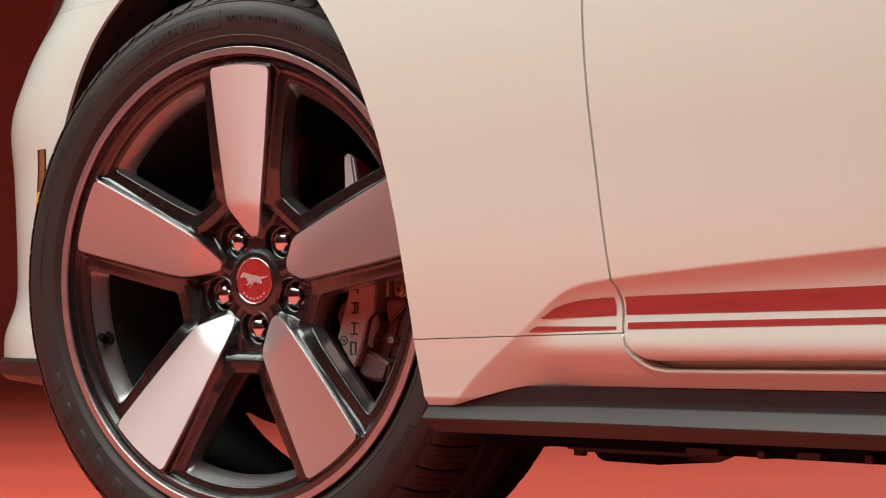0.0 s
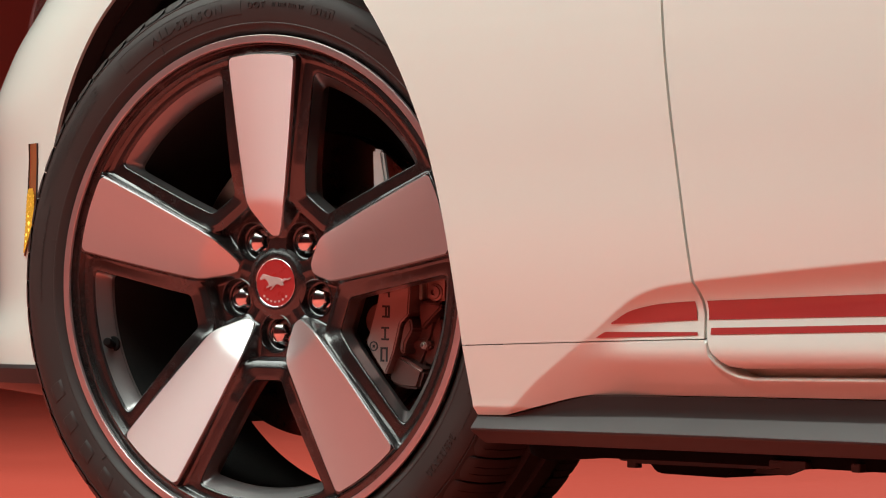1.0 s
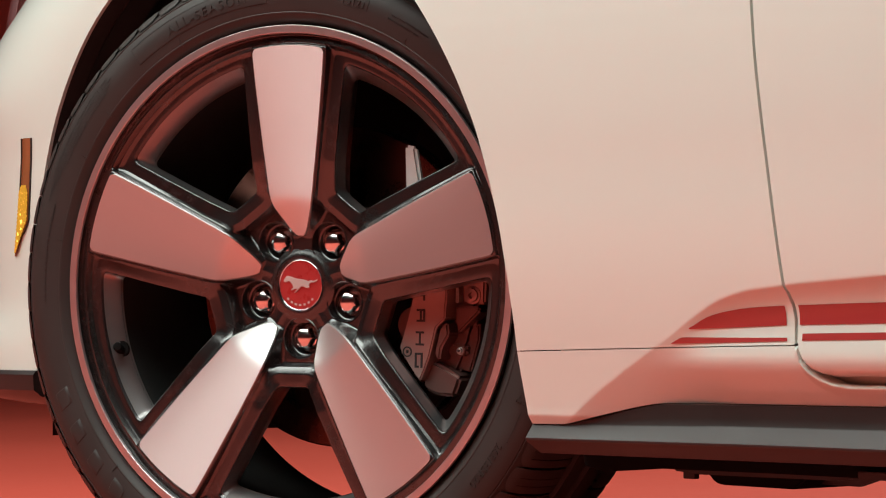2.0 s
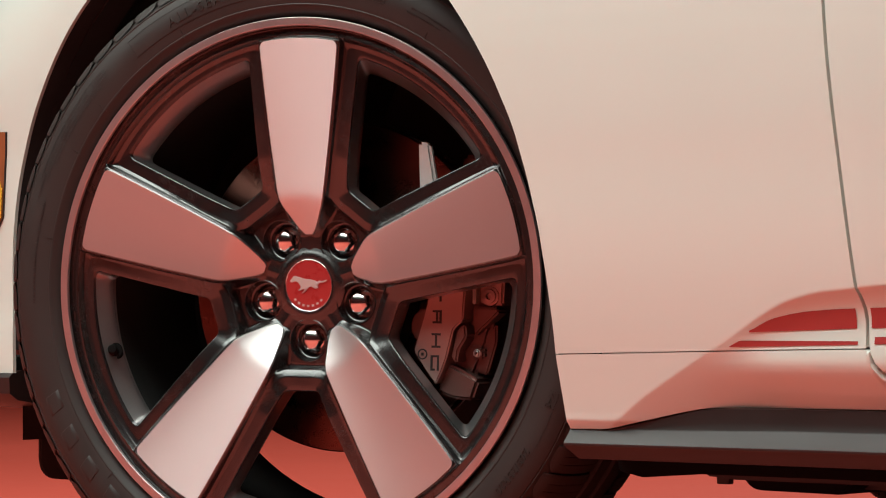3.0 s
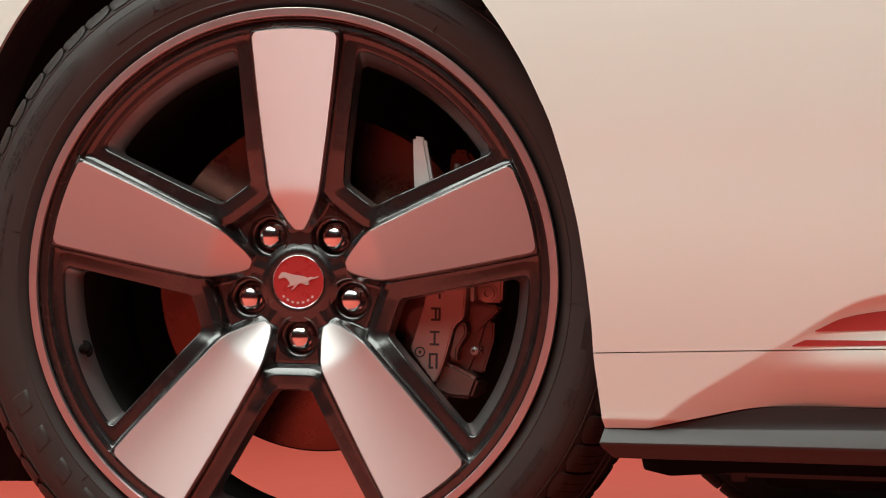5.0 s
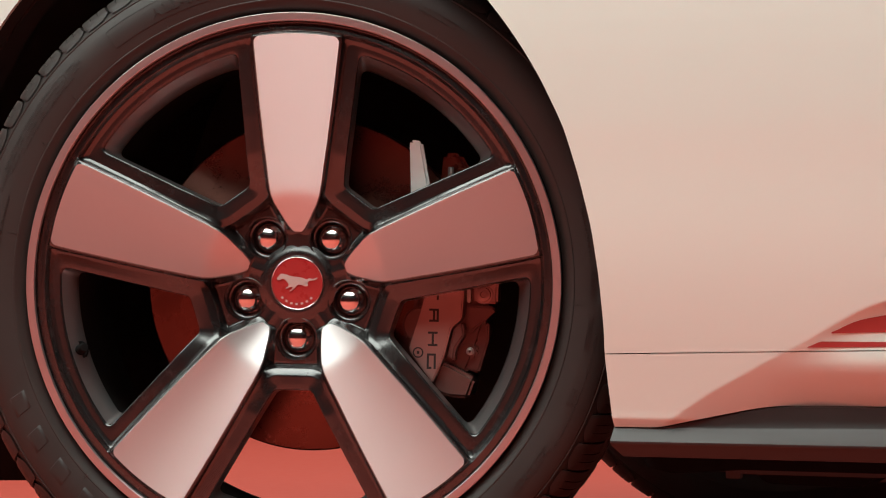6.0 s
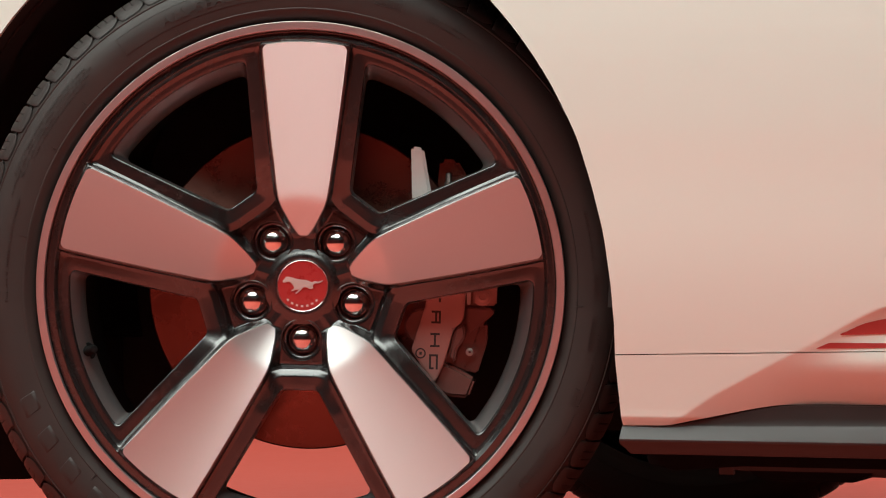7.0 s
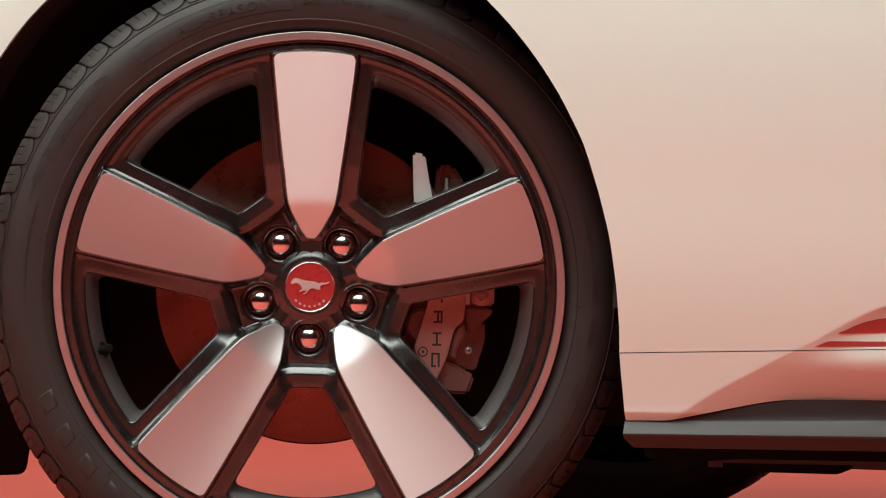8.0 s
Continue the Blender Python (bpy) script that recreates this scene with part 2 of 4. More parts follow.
def white_bottom(x):
    return smooth_table([(0.336, 0.2035), (0.345, 0.2035), (0.392, 0.2040), (0.4176, 0.2093), (0.4506, 0.2162), (0.483, 0.2228), (0.5024, 0.2258), (0.517, 0.2269), (0.578, 0.2275),
                         (1.069, 0.229), (2.2, 0.236)], x, 0.006)


TOPZ = AZ + AR - 0.0015


def arch_points(n=80):
    pts = []
    for i in range(n + 1):
        z = 0.275 + (TOPZ - 0.275) * math.sin(radians(90 * i / n))
        pts.append(z)
    right = [(arch_right(z), z) for z in pts]
    left = [(arch_left(z), z) for z in reversed(pts)]
    return right + left


def front_fender():
    rows = []
    zs = list(np.linspace(0.2765, 0.348, 60)) + [0.3495 + (TOPZ - 0.3495) * math.sin(radians(90 * i / 90)) for i in range(91)]
    for z in zs:
        xa, xb = arch_right(z), gap_x(z) - 0.0018
        row = []
        for k in range(231):
            x = xa + (xb - xa) * k / 230
            # the lower edge follows the seam
            zz = max(z, seam_z(x) + 0.0007) if z < 0.29 else z
            row.append((x, zz))
        rows.append(skin(row))
    a = grid(rows)
    rows = []
    for z in np.linspace(TOPZ, 0.96, 24):
        rows.append(skin([(x, z) for x in np.linspace(-0.40, gap_x(z) - 0.0018, 90)]))
    b = grid(rows)
    rows = []
    for z in np.linspace(0.7003, TOPZ, 14):
        xl = arch_left(z)
        rows.append(skin([(x, z) for x in np.linspace(-0.40, xl, 40)]))
    c = grid(rows)
    zz = np.linspace(0.285, 0.96, 60)
    lip = rim_strip([(gap_x(z) - 0.0018, z) for z in zz], 0.016)
    arch = arch_points()
    arch = [p for p in arch if not (p[0] < AX and p[1] < 0.7003)]
    n = len(arch)
    flange = rim_strip(arch, 0.0045)
    low = rim_strip([(x, seam_z(x) + 0.0007) for x in np.linspace(0.342, 0.70, 40)], 0.014)
    v, f = joined(a, b, c, lip, flange, low)
    finish("front_fender", v, f, PAINT, car, "white fender with a creased lower scallop", sharp=40)


def rocker_top(x):
    if x < 0.7075:
        return seam_z(x) - 0.0003
    return interp(x, [(0.7075, 0.2825), (0.7085, 0.272), (0.715, 0.2615), (0.724, 0.2545), (0.735, 0.2500), (0.755, 0.2475), (1.078, 0.2495), (2.2, 0.256)])


def rocker_panel():
    xs = list(np.linspace(0.342, 0.70, 230)) + list(np.linspace(0.7015, 0.76, 50)) + list(np.linspace(0.77, 2.2, 70))
    rows = []
    for x in xs:
        z0, z1 = white_bottom(x), rocker_top(x)
        col = []
        for k in range(49):
            z = z0 + (z1 - z0) * k / 48
            xx = x if x > 0.36 else x + (arch_right(z) - 0.342) * (0.36 - x) / 0.018
            y = side_y(xx, z)
            # rounded upper edge along the door
            if x > 0.704:
                y += 0.006 * max(0.0, (z - (z1 - 0.004)) / 0.004) ** 2 - 0.0015 * smooth(z1 - 0.014, z1 - 0.003, z)
            col.append((xx, y, z))
        rows.append(col)
    a = grid(rows)
    top = grid([[c[-1], (c[-1][0], c[-1][1] + 0.02, c[-1][2] - 0.001)] for c in rows])
    low = grid([[c[0], (c[0][0], c[0][1] + 0.012, c[0][2] + 0.001)] for c in rows])
    edge = grid([[p, (p[0] + 0.001, p[1] + 0.018, p[2])] for p in rows[0]])
    v, f = joined(a, top, low, edge)
    finish("rocker_panel", v, f, PAINT, car, "white lower sill panel", sharp=40)


def door_bottom(x):
    return interp(x, [(0.7085, 0.284), (0.7095, 0.277), (0.7135, 0.2675), (0.720, 0.2610), (0.729, 0.2572), (0.747, 0.2553), (1.078, 0.2590), (2.2, 0.268)])


def door_panel():
    xs = list(np.linspace(0.7085, 0.75, 34)) + list(np.linspace(0.755, 1.2, 90)) + list(np.linspace(1.22, 2.0, 20))
    rows = []
    for x in xs:
        z0 = door_bottom(x)
        col = []
        zc = smooth_table(CREASE, x, 0.012)
        zs = list(np.linspace(z0, zc - 0.03, 34)) + list(np.linspace(zc - 0.029, zc + 0.005, 30)) + list(np.linspace(zc + 0.008, 0.96, 40))
        for z in zs:
            w = max(0.0, 1 - (x - 0.7085) / 0.25)
            xx = x + (gap_x(max(z, 0.27)) + 0.0018 - 0.7085) * w
            y = side_y(xx, z) + 0.004 * max(0.0, 1 - (z - z0) / 0.004) ** 2
            col.append((xx, y, z))
        rows.append(col)
    a = grid(rows)
    low = grid([[c[0], (c[0][0], c[0][1] + 0.02, c[0][2] + 0.001)] for c in rows])
    edge = grid([[p, (p[0], p[1] + 0.016, p[2])] for p in rows[0]])
    v, f = joined(a, low, edge)
    finish("door", v, f, PAINT, car, "white door with two red stripes along its foot", sharp=40)


def backing():
    """Painted inner structure seen in the panel gaps."""
    rows = [[(x, side_y(x, z) + 0.024, z) for z in np.linspace(0.235, 0.95, 30)] for x in np.linspace(0.38, 1.98, 60)]
    v, f = grid(rows)
    finish("inner_structure", v, f, PAINT, car, "white painted inner sill")


def stripes():
    def band(name, xs, top, bottom):
        rows = []
        for x in xs:
            zt, zb = top(x), bottom(x)
            rows.append([(x, side_y(x, z) - 0.0007, z) for z in np.linspace(zb, zt, 9)])
        a = grid(rows)
        back = grid([[r[0], (r[0][0], r[0][1] + 0.0006, r[0][2])] for r in rows])
        v, f = joined(a, back)
        finish(name, v, f, DECAL, car, "dark red vinyl stripe", sharp=60)
    up = [(0.577, 0.2985), (0.588, 0.3040), (0.601, 0.3098), (0.618, 0.3138), (0.639, 0.3170), (0.665, 0.3188), (0.692, 0.3198)]
    band("stripe", np.linspace(0.577, 0.6925, 60), lambda x: smooth_table(up, x, 0.006), lambda x: interp(x, [(0.577, 0.298), (0.6925, 0.3018)]))
    band("stripe", np.linspace(0.552, 0.6945, 50), lambda x: min(interp(x, [(0.552, 0.2847), (0.5655, 0.2903)]), interp(x, [(0.552, 0.2898), (0.6945, 0.2942)])),
         lambda x: interp(x, [(0.552, 0.2842), (0.6945, 0.2872)]))
    band("stripe", np.linspace(0.7085, 2.0, 120), lambda x: interp(x, [(0.7085, 0.3202), (1.08, 0.328), (2.0, 0.349)]),
         lambda x: interp(x, [(0.7085, 0.3022), (1.08, 0.3068), (2.0, 0.318)]))
    band("stripe", np.linspace(0.7125, 2.0, 120), lambda x: interp(x, [(0.7125, 0.2942), (1.08, 0.2990), (2.0, 0.311)]),
         lambda x: interp(x, [(0.7125, 0.2878), (1.08, 0.2928), (2.0, 0.305)]))


def side_skirt():
    rows = []
    for i, x in enumerate(list(np.linspace(0.3435, 0.62, 60)) + list(np.linspace(0.64, 2.2, 40))):
        zb = white_bottom(x)
        yb = smooth_table([(0.34, 0.0350), (0.39, 0.0355), (0.50, 0.0430), (0.62, 0.0470), (2.2, 0.0480)], x, 0.03)
        zr = interp(x, [(0.34, 0.2015), (0.607, 0.2055), (2.2, 0.208)])
        yr = yb - 0.14 * (zb - zr)
        zf = interp(x, [(0.34, 0.1882), (0.66, 0.1890), (1.07, 0.1880), (2.2, 0.1885)])
        cut = max(0.0, 1 - (x - 0.3435) / 0.03)
        out = interp(x, [(0.34, 0.0100), (0.60, 0.0150), (2.2, 0.0160)])
        prof = [(yb + 0.016, zb + 0.002), (yb + 0.003, zb - 0.0004), (yb - 0.0005, zb - 0.0014)]
        prof += [(yb + (yr - yb) * 0.55, zb + (zr - zb) * 0.55 - 0.0012), (yr + 0.0003, zr + 0.0014), (yr - 0.0005, zr - 0.0004)]
        prof += [(yr - out + 0.0006, zf + 0.0016), (yr - out + 0.0008, zf - 0.0004), (yr - out + 0.004, zf - 0.0030), (yr - out + 0.014, 0.1745), (yr - out + 0.0165, 0.1742), (yr - out + 0.0175, 0.1765), (yr + 0.012, 0.195), (0.20, 0.200)]
        rows.append([(x + cut * 0.02 * max(0.0, (0.185 - z)) / 0.026, y, z) for y, z in prof])
    rows.insert(0, [(x + 0.001, max(y, 0.20), z) for x, y, z in rows[0]])
    v, f = grid(rows)
    finish("side_skirt", v, f, PLASTIC, car, "satin black plastic sill extension", sharp=28)


def front_bumper():
    rows = []
    for z in list(np.linspace(0.249, 0.33, 20)) + list(np.linspace(0.34, 0.70, 40)):
        xl = arch_left(z)
        xs = [xl - (xl + 0.95) * (k / 90) ** 1.15 for k in range(91)]
        rows.append([(x, skin_y(x, z), z) for x in xs])
    a = grid(rows)
    arch = [(arch_left(z), z) for z in np.linspace(0.249, 0.70, 60)]
    flange = rim_strip(arch, 0.0045)
    v, f = joined(a, flange)
    finish("front_bumper", v, f, PAINT, car, "white front bumper corner", sharp=40)
    rows = []
    for k in range(91):
        x0 = arch_left(0.25)
        x = x0 - (x0 + 0.95) * (k / 90) ** 1.15
        y = skin_y(x, 0.249)
        rows.append([(x, y + 0.012, 0.252), (x, y - 0.002, 0.2485), (x, y - 0.006, 0.244), (x, y - 0.005, 0.226), (x, y + 0.006, 0.2185), (x, y + 0.09, 0.205), (x, y + 0.3, 0.2)])
    v, f = grid(rows)
    f = list(f) + [tuple(range(7))]
    finish("bumper_lip", v, f, PLASTIC, car, "black plastic lower lip of the bumper", sharp=30)
    # fender above the bumper, round to the headlamp
    rows = []
    for z in np.linspace(0.7003, 0.96, 18):
        rows.append([(x, skin_y(x, z), z) for x in np.linspace(-0.4003, -0.78, 36)])
    v, f = grid(rows)
    finish("fender_nose", v, f, PAINT, car, sharp=40)
    rows = []
    for z in np.linspace(0.655, 0.80, 16):
        t = (z - 0.655) / 0.145
        rows.append([(x, front_y(x, 0.60) + 0.04 + 0.06 * t * t, z) for x in np.linspace(-0.60, -0.95, 30)])
    v, f = grid(rows)
    finish("headlamp", v, f, LAMP_GLASS, car, "smoked glass headlamp", sharp=40)


def marker_lamp():
    """Slim amber side marker, tapering to a point at its foot."""
    def col(z):
        t = (0.521 - z) / 0.138
        xl = -0.469 - 0.021 * t ** 1.3
        xr = -0.448 - 0.012 * t if z > 0.425 else xl + (z - 0.383) / 0.042 * 0.0258
        return xl, max(xr, xl + 0.0008)
    rows, ring = [], []
    for z in np.linspace(0.521, 0.383, 46):
        xl, xr = col(z)
        row = []
        for k in range(9):
            x = xl + (xr - xl) * k / 8
            row.append((x, skin_y(x, z) - 0.0012 - 0.0018 * math.sin(math.pi * k / 8), z))
        rows.append(row)
    v, f = grid(rows)
    lamp = finish("marker_lamp", v, f, AMBER, car, "slim amber side marker lamp", sharp=50)
    loop = [(r[0][0], r[0][2]) for r in rows] + [(r[-1][0], r[-1][2]) for r in reversed(rows)]
    rim = []
    cx = sum(p[0] for p in loop) / len(loop)
    for x, z in loop + loop[:1]:
        o = -0.0012 if x < cx else 0.0012
        rim.append([(x, skin_y(x, z) - 0.002, z), (x + o, skin_y(x, z) - 0.002, z), (x + o * 1.6, skin_y(x, z) + 0.004, z)])
    v, f = grid(rim)
    finish("bezel", v, f, PLASTIC, lamp)
    # faceted lit strip that runs out to a point at both ends
    rows = []
    for i, z in enumerate(np.linspace(0.466, 0.387, 36)):
        xl, xr = col(z)
        spread_ = min(1.0, 0.55 + (0.466 - z) / 0.020) * 0.47
        row = []
        for j in range(9):
            k = 0.5 + spread_ * (j / 4 - 1)
            x = xl + (xr - xl) * k
            row.append((x, skin_y(x, z) - 0.0033 - (0.0009 if (i + j) % 2 else 0.0), z))
        rows.append(row)
    v, f = grid(rows)
    finish("reflector", v, f, YELLOW, lamp, "lit yellow faceted strip of the marker lamp", sharp=5)
    # sparkles of the lit lens, put in as tiny glowing beads
    for z, k, r in ((0.423, 0.5, 0.0019), (0.415, 0.68, 0.0013), (0.409, 0.4, 0.0015), (0.401, 0.55, 0.0010), (0.432, 0.35, 0.0010)):
        xl, xr = col(z)
        bm = bmesh.new()
        bmesh.ops.create_icosphere(bm, subdivisions=1, radius=r)
        bmesh.ops.scale(bm, verts=bm.verts, vec=(1, 0.5, 1.5))
        x = xl + (xr - xl) * k
        bmesh.ops.translate(bm, verts=bm.verts, vec=(x, skin_y(x, z) - 0.0040, z))
        part("sparkle_bead", bm, AMBER_LIT, lamp, "glowing bead for a sparkle of the marker lamp")


def wheel_arch_liner():
    prof = [(0.425, 0.03), (0.43, 0.10), (0.43, 0.62)]
    v, f = lathe(prof, 60, -8, 192)
    v = [(x + AX, y, z + AZ) for x, y, z in v]
    inner = grid([[(x, 0.60, z) for z in (0.168, 0.3, 0.5, 0.8)] for x in np.linspace(-0.51, 0.39, 10)])
    # front closing sheet that joins the bumper
    sheet = grid([[(x, y, z) for z in np.linspace(0.17, 0.50, 6)] for x, y in ((-0.50, 0.06), (-0.505, 0.3), (-0.50, 0.62))])
    rear = grid([[(x, y, z) for z in np.linspace(0.19, 0.42, 6)] for x, y in ((0.375, 0.045), (0.38, 0.3), (0.38, 0.62))])
    face = grid([[(AX + r * math.cos(radians(a)), 0.016 + 0.02 * k, AZ + r * math.sin(radians(a))) for k, r in enumerate((0.388, 0.43))] for a in np.linspace(-6, 186, 60)])
    # rubber edging that runs inwards from the arch's rim
    seal = []
    for x, z in arch_points():
        d = Vector((x - AX, z - AZ)).normalized() * 0.0012
        y = skin_y(x, z)
        seal.append([(x + d.x * k, y + e, z + d.y * k) for k, e in ((0.4, 0.0042), (1, 0.02), (2, 0.07))])
    v, f = joined((v, f), inner, sheet, rear, face, grid(seal))
    finish("arch_liner", v, f, MATT, car, "matt black wheel arch liner")
    # rubber plate that hangs across, ahead of the wheel
    flap = [(0.0, 0.24), (0.0, 0.146), (0.002, 0.136), (0.007, 0.128), (0.015, 0.1235), (0.026, 0.1220), (0.165, 0.1155), (0.183, 0.1150), (0.192, 0.1170), (0.197, 0.1225), (0.203, 0.146), (0.207, 0.24)]
    bm = prism(flap, 0.0, 0.007, 0.0015)
    bmesh.ops.transform(bm, matrix=Matrix(((0.277, 0.961, 0, -0.515), (0.961, -0.277, 0, 0.096), (0, 0, 1, 0), (0, 0, 0, 1))), verts=bm.verts)
    part("air_deflector", bm, MATT, car, "black rubber air deflector")


def underbody():
    part("underbody", box(0.46, 2.3, 0.16, 1.45, 0.162, 0.24, 0.01), MATT, car, "black underbody tray")
    part("front_undertray", box(-0.95, -0.50, 0.30, 1.35, 0.20, 0.26, 0.01), MATT, car, "black front undertray")
    part("cross_member", box(-0.3, 0.42, 0.62, 1.0, 0.17, 0.45, 0.02), MATT, car)
    # hanging edge of the tray with a low corner behind the wheel
    edge = [(0.346, 0.185), (0.352, 0.1600), (0.381, 0.1545), (0.4545, 0.1600), (0.60, 0.1600), (0.78, 0.1590), (1.0, 0.1575), (1.4, 0.157), (1.9, 0.157), (1.9, 0.185)]
    # near-black colour stands for the shade behind the skirt
    part("tray_edge", prism(edge, 0.100, 0.162, 0.0012), RUBBER_SHADE_BLACK, car, "black plastic edge of the underbody tray")
    # jacking bracket: a flange plate with a rubber block and a sloped rib
    plate = [(0.388, 0.160), (0.392, 0.1525), (0.412, 0.1515), (0.424, 0.1500), (0.604, 0.1500), (0.636, 0.1530), (0.664, 0.159)]
    jack = part("jacking_point", prism(plate, 0.190, 0.30, 0.0012), PLASTIC, car, "black jacking point bracket")
    part("bracket_tab", box(0.402, 0.418, 0.192, 0.200, 0.1450, 0.1530, 0.0008), PLASTIC, jack)
    out = [(0.432, 0.152), (0.442, 0.1425), (0.452, 0.1402), (0.548, 0.1392), (0.566, 0.151)]
    # darkened in colour for the shade under the car
    part("rubber_block", prism(out, 0.195, 0.28, 0.002), RUBBER_SHADE_BLACK, jack, "black rubber jacking block")
    rib = [(0.537, 0.152), (0.546, 0.1435), (0.604, 0.1425), (0.632, 0.1510)]
    part("rib", prism(rib, 0.228, 0.234, 0.001), PLASTIC, jack)
    # clips and small bright brackets along the tray's outer edge
    for x, w, d in ((0.74, 0.05, 0.0030), (0.83, 0.012, 0.0042), (0.90, 0.035, 0.0026), (0.985, 0.012, 0.0042), (1.05, 0.06, 0.0030), (1.18, 0.012, 0.0040), (1.30, 0.05, 0.0030)):
        part("tray_clip", box(x - w / 2, x + w / 2, 0.092, 0.12, 0.1600 - 0.5 * d, 0.166, 0.0008), PLASTIC, car)
    part("hood", box(-0.62, 0.75, 0.12, 1.44, 0.93, 0.958, 0.012), PAINT, car, "white hood")
    rows = [[(x, 1.56 - side_y(x, z), z) for z in np.linspace(0.24, 0.96, 20)] for x in np.linspace(0.40, 2.0, 20)]
    v, f = grid(rows)
    finish("far_side_panel", v, f, PAINT, car)


front_fender()
rocker_panel()
door_panel()
backing()
stripes()
side_skirt()
front_bumper()
marker_lamp()
wheel_arch_liner()
underbody()

# ---------------------------------------------------------------- wheel
HUB = Matrix.Translation((0, 0, 0.345)) @ Matrix.Rotation(radians(18.0), 4, "Z") @ Matrix.Rotation(radians(1.2), 4, "Y")
FAR_HUB = Matrix.Translation((-0.006, 1.536, 0.345)) @ Matrix.Rotation(radians(196.0), 4, "Z")

RIM_PROFILE = [(0.2795, 0.020), (0.2795, 0.006), (0.2785, 0.0005), (0.2772, -0.0018), (0.2712, -0.0012), (0.2695, 0.0006), (0.2688, 0.0046), (0.2682, 0.0056), (0.2672, 0.0058),
               (0.2650, 0.0054), (0.2625, 0.0050), (0.2612, 0.0048), (0.2605, 0.0049), (0.2598, 0.0056), (0.2570, 0.0100)]
INNER_BARREL = [(0.2320, 0.0310), (0.2330, 0.0340), (0.2380, 0.0460), (0.2480, 0.0800), (0.2500, 0.1200), (0.2500, 0.2440), (0.2515, 0.2465), (0.2740, 0.2465), (0.2780, 0.2440), (0.2780, 0.2300)]


def face_y(r):
    """Depth of the spokes' faces: a flat cone that bends down into the hub."""
    bend = 0.0032 * math.log1p(math.exp((0.092 - r) / 0.0032))
    return 0.012 * (0.259 - r) / 0.169 + 0.49 * bend


WF = [(0.0520, 0.0), (0.0535, 0.0040), (0.055, 0.0062), (0.060, 0.0098), (0.065, 0.0128), (0.075, 0.0178), (0.085, 0.0228), (0.095, 0.0262),
      (0.110, 0.0287), (0.126, 0.0307), (0.150, 0.0340), (0.187, 0.0385), (0.220, 0.0422), (0.245, 0.0448), (0.255, 0.0456), (0.2585, 0.0456)]


def face_half(r):
    return interp(r, WF)


# the window pockets: hub edge and rim edge of each contour; u runs along the middle of a window, v across it
MID_U, MID_V = Vector((math.sin(radians(36)), math.cos(radians(36)))), Vector((-math.cos(radians(36)), math.sin(radians(36))))


def flank(along):
    """Half width of a spoke at the upper edge of its bevel."""
    return face_half(min(0.2585, along * 1.03)) + 0.0015


def bend(corner, a, b, n):
    return [a * (1 - t) ** 2 + corner * 2 * t * (1 - t) + b * t * t for t in np.linspace(0, 1, n)]


def half_contour(hub, side, rim, t1, t2):
    """Half of a window's contour as (across, along) of the spoke beside it: hub edge, corner, side, corner, rim edge.
    side gives the half width of the spoke at a place along it; t1, t2 are the lengths of the rounded corners."""
    a = hub
    for _ in range(30):
        # meeting of the hub edge and the side
        v = (hub * MID_U.x - side(a)) / -MID_V.x
        a = hub * MID_U.y + v * MID_V.y
    c1 = Vector((side(a), a))
    b = math.sqrt(rim * rim - side(rim) ** 2)
    for _ in range(10):
        b = math.sqrt(rim * rim - side(b) ** 2)
    c2 = Vector((side(b), b))
    at = lambda x: Vector((side(x), x))
    pts = [MID_U * hub + MID_V * (v - t1) * t for t in np.linspace(0, 1, 8)]
    pts += bend(c1, MID_U * hub + MID_V * (v - t1), at(a + t1), 14)[1:]
    pts += [at(x) for x in np.linspace(a + t1, b - t2, 40)][1:]
    g = math.atan2(c2.x, c2.y)
    turn = lambda w: Vector((math.sin(w), math.cos(w))) * rim
    pts += bend(c2, at(b - t2), turn(g + t2 / rim), 10)[1:]
    pts += [turn(w) for w in np.linspace(g + t2 / rim, radians(36), 26)][1:]
    return pts


def bevel_top():
    """Upper edge of the bevel with its depth."""
    out = []
    for i, p in enumerate(half_contour(0.0838, flank, 0.2604, 0.0125, 0.0035)):
        r = p.length
        t = smooth(8, 21, i)
        y = 0.0374 * (1 - t) + (face_y(max(r, 0.094)) + 0.0022) * t if i < 60 else None
        if y is None:
            w = smooth(58, 68, i)
            y = (face_y(r) + 0.0022) * (1 - w) + 0.0049 * w
        out.append((p, y))
    return out


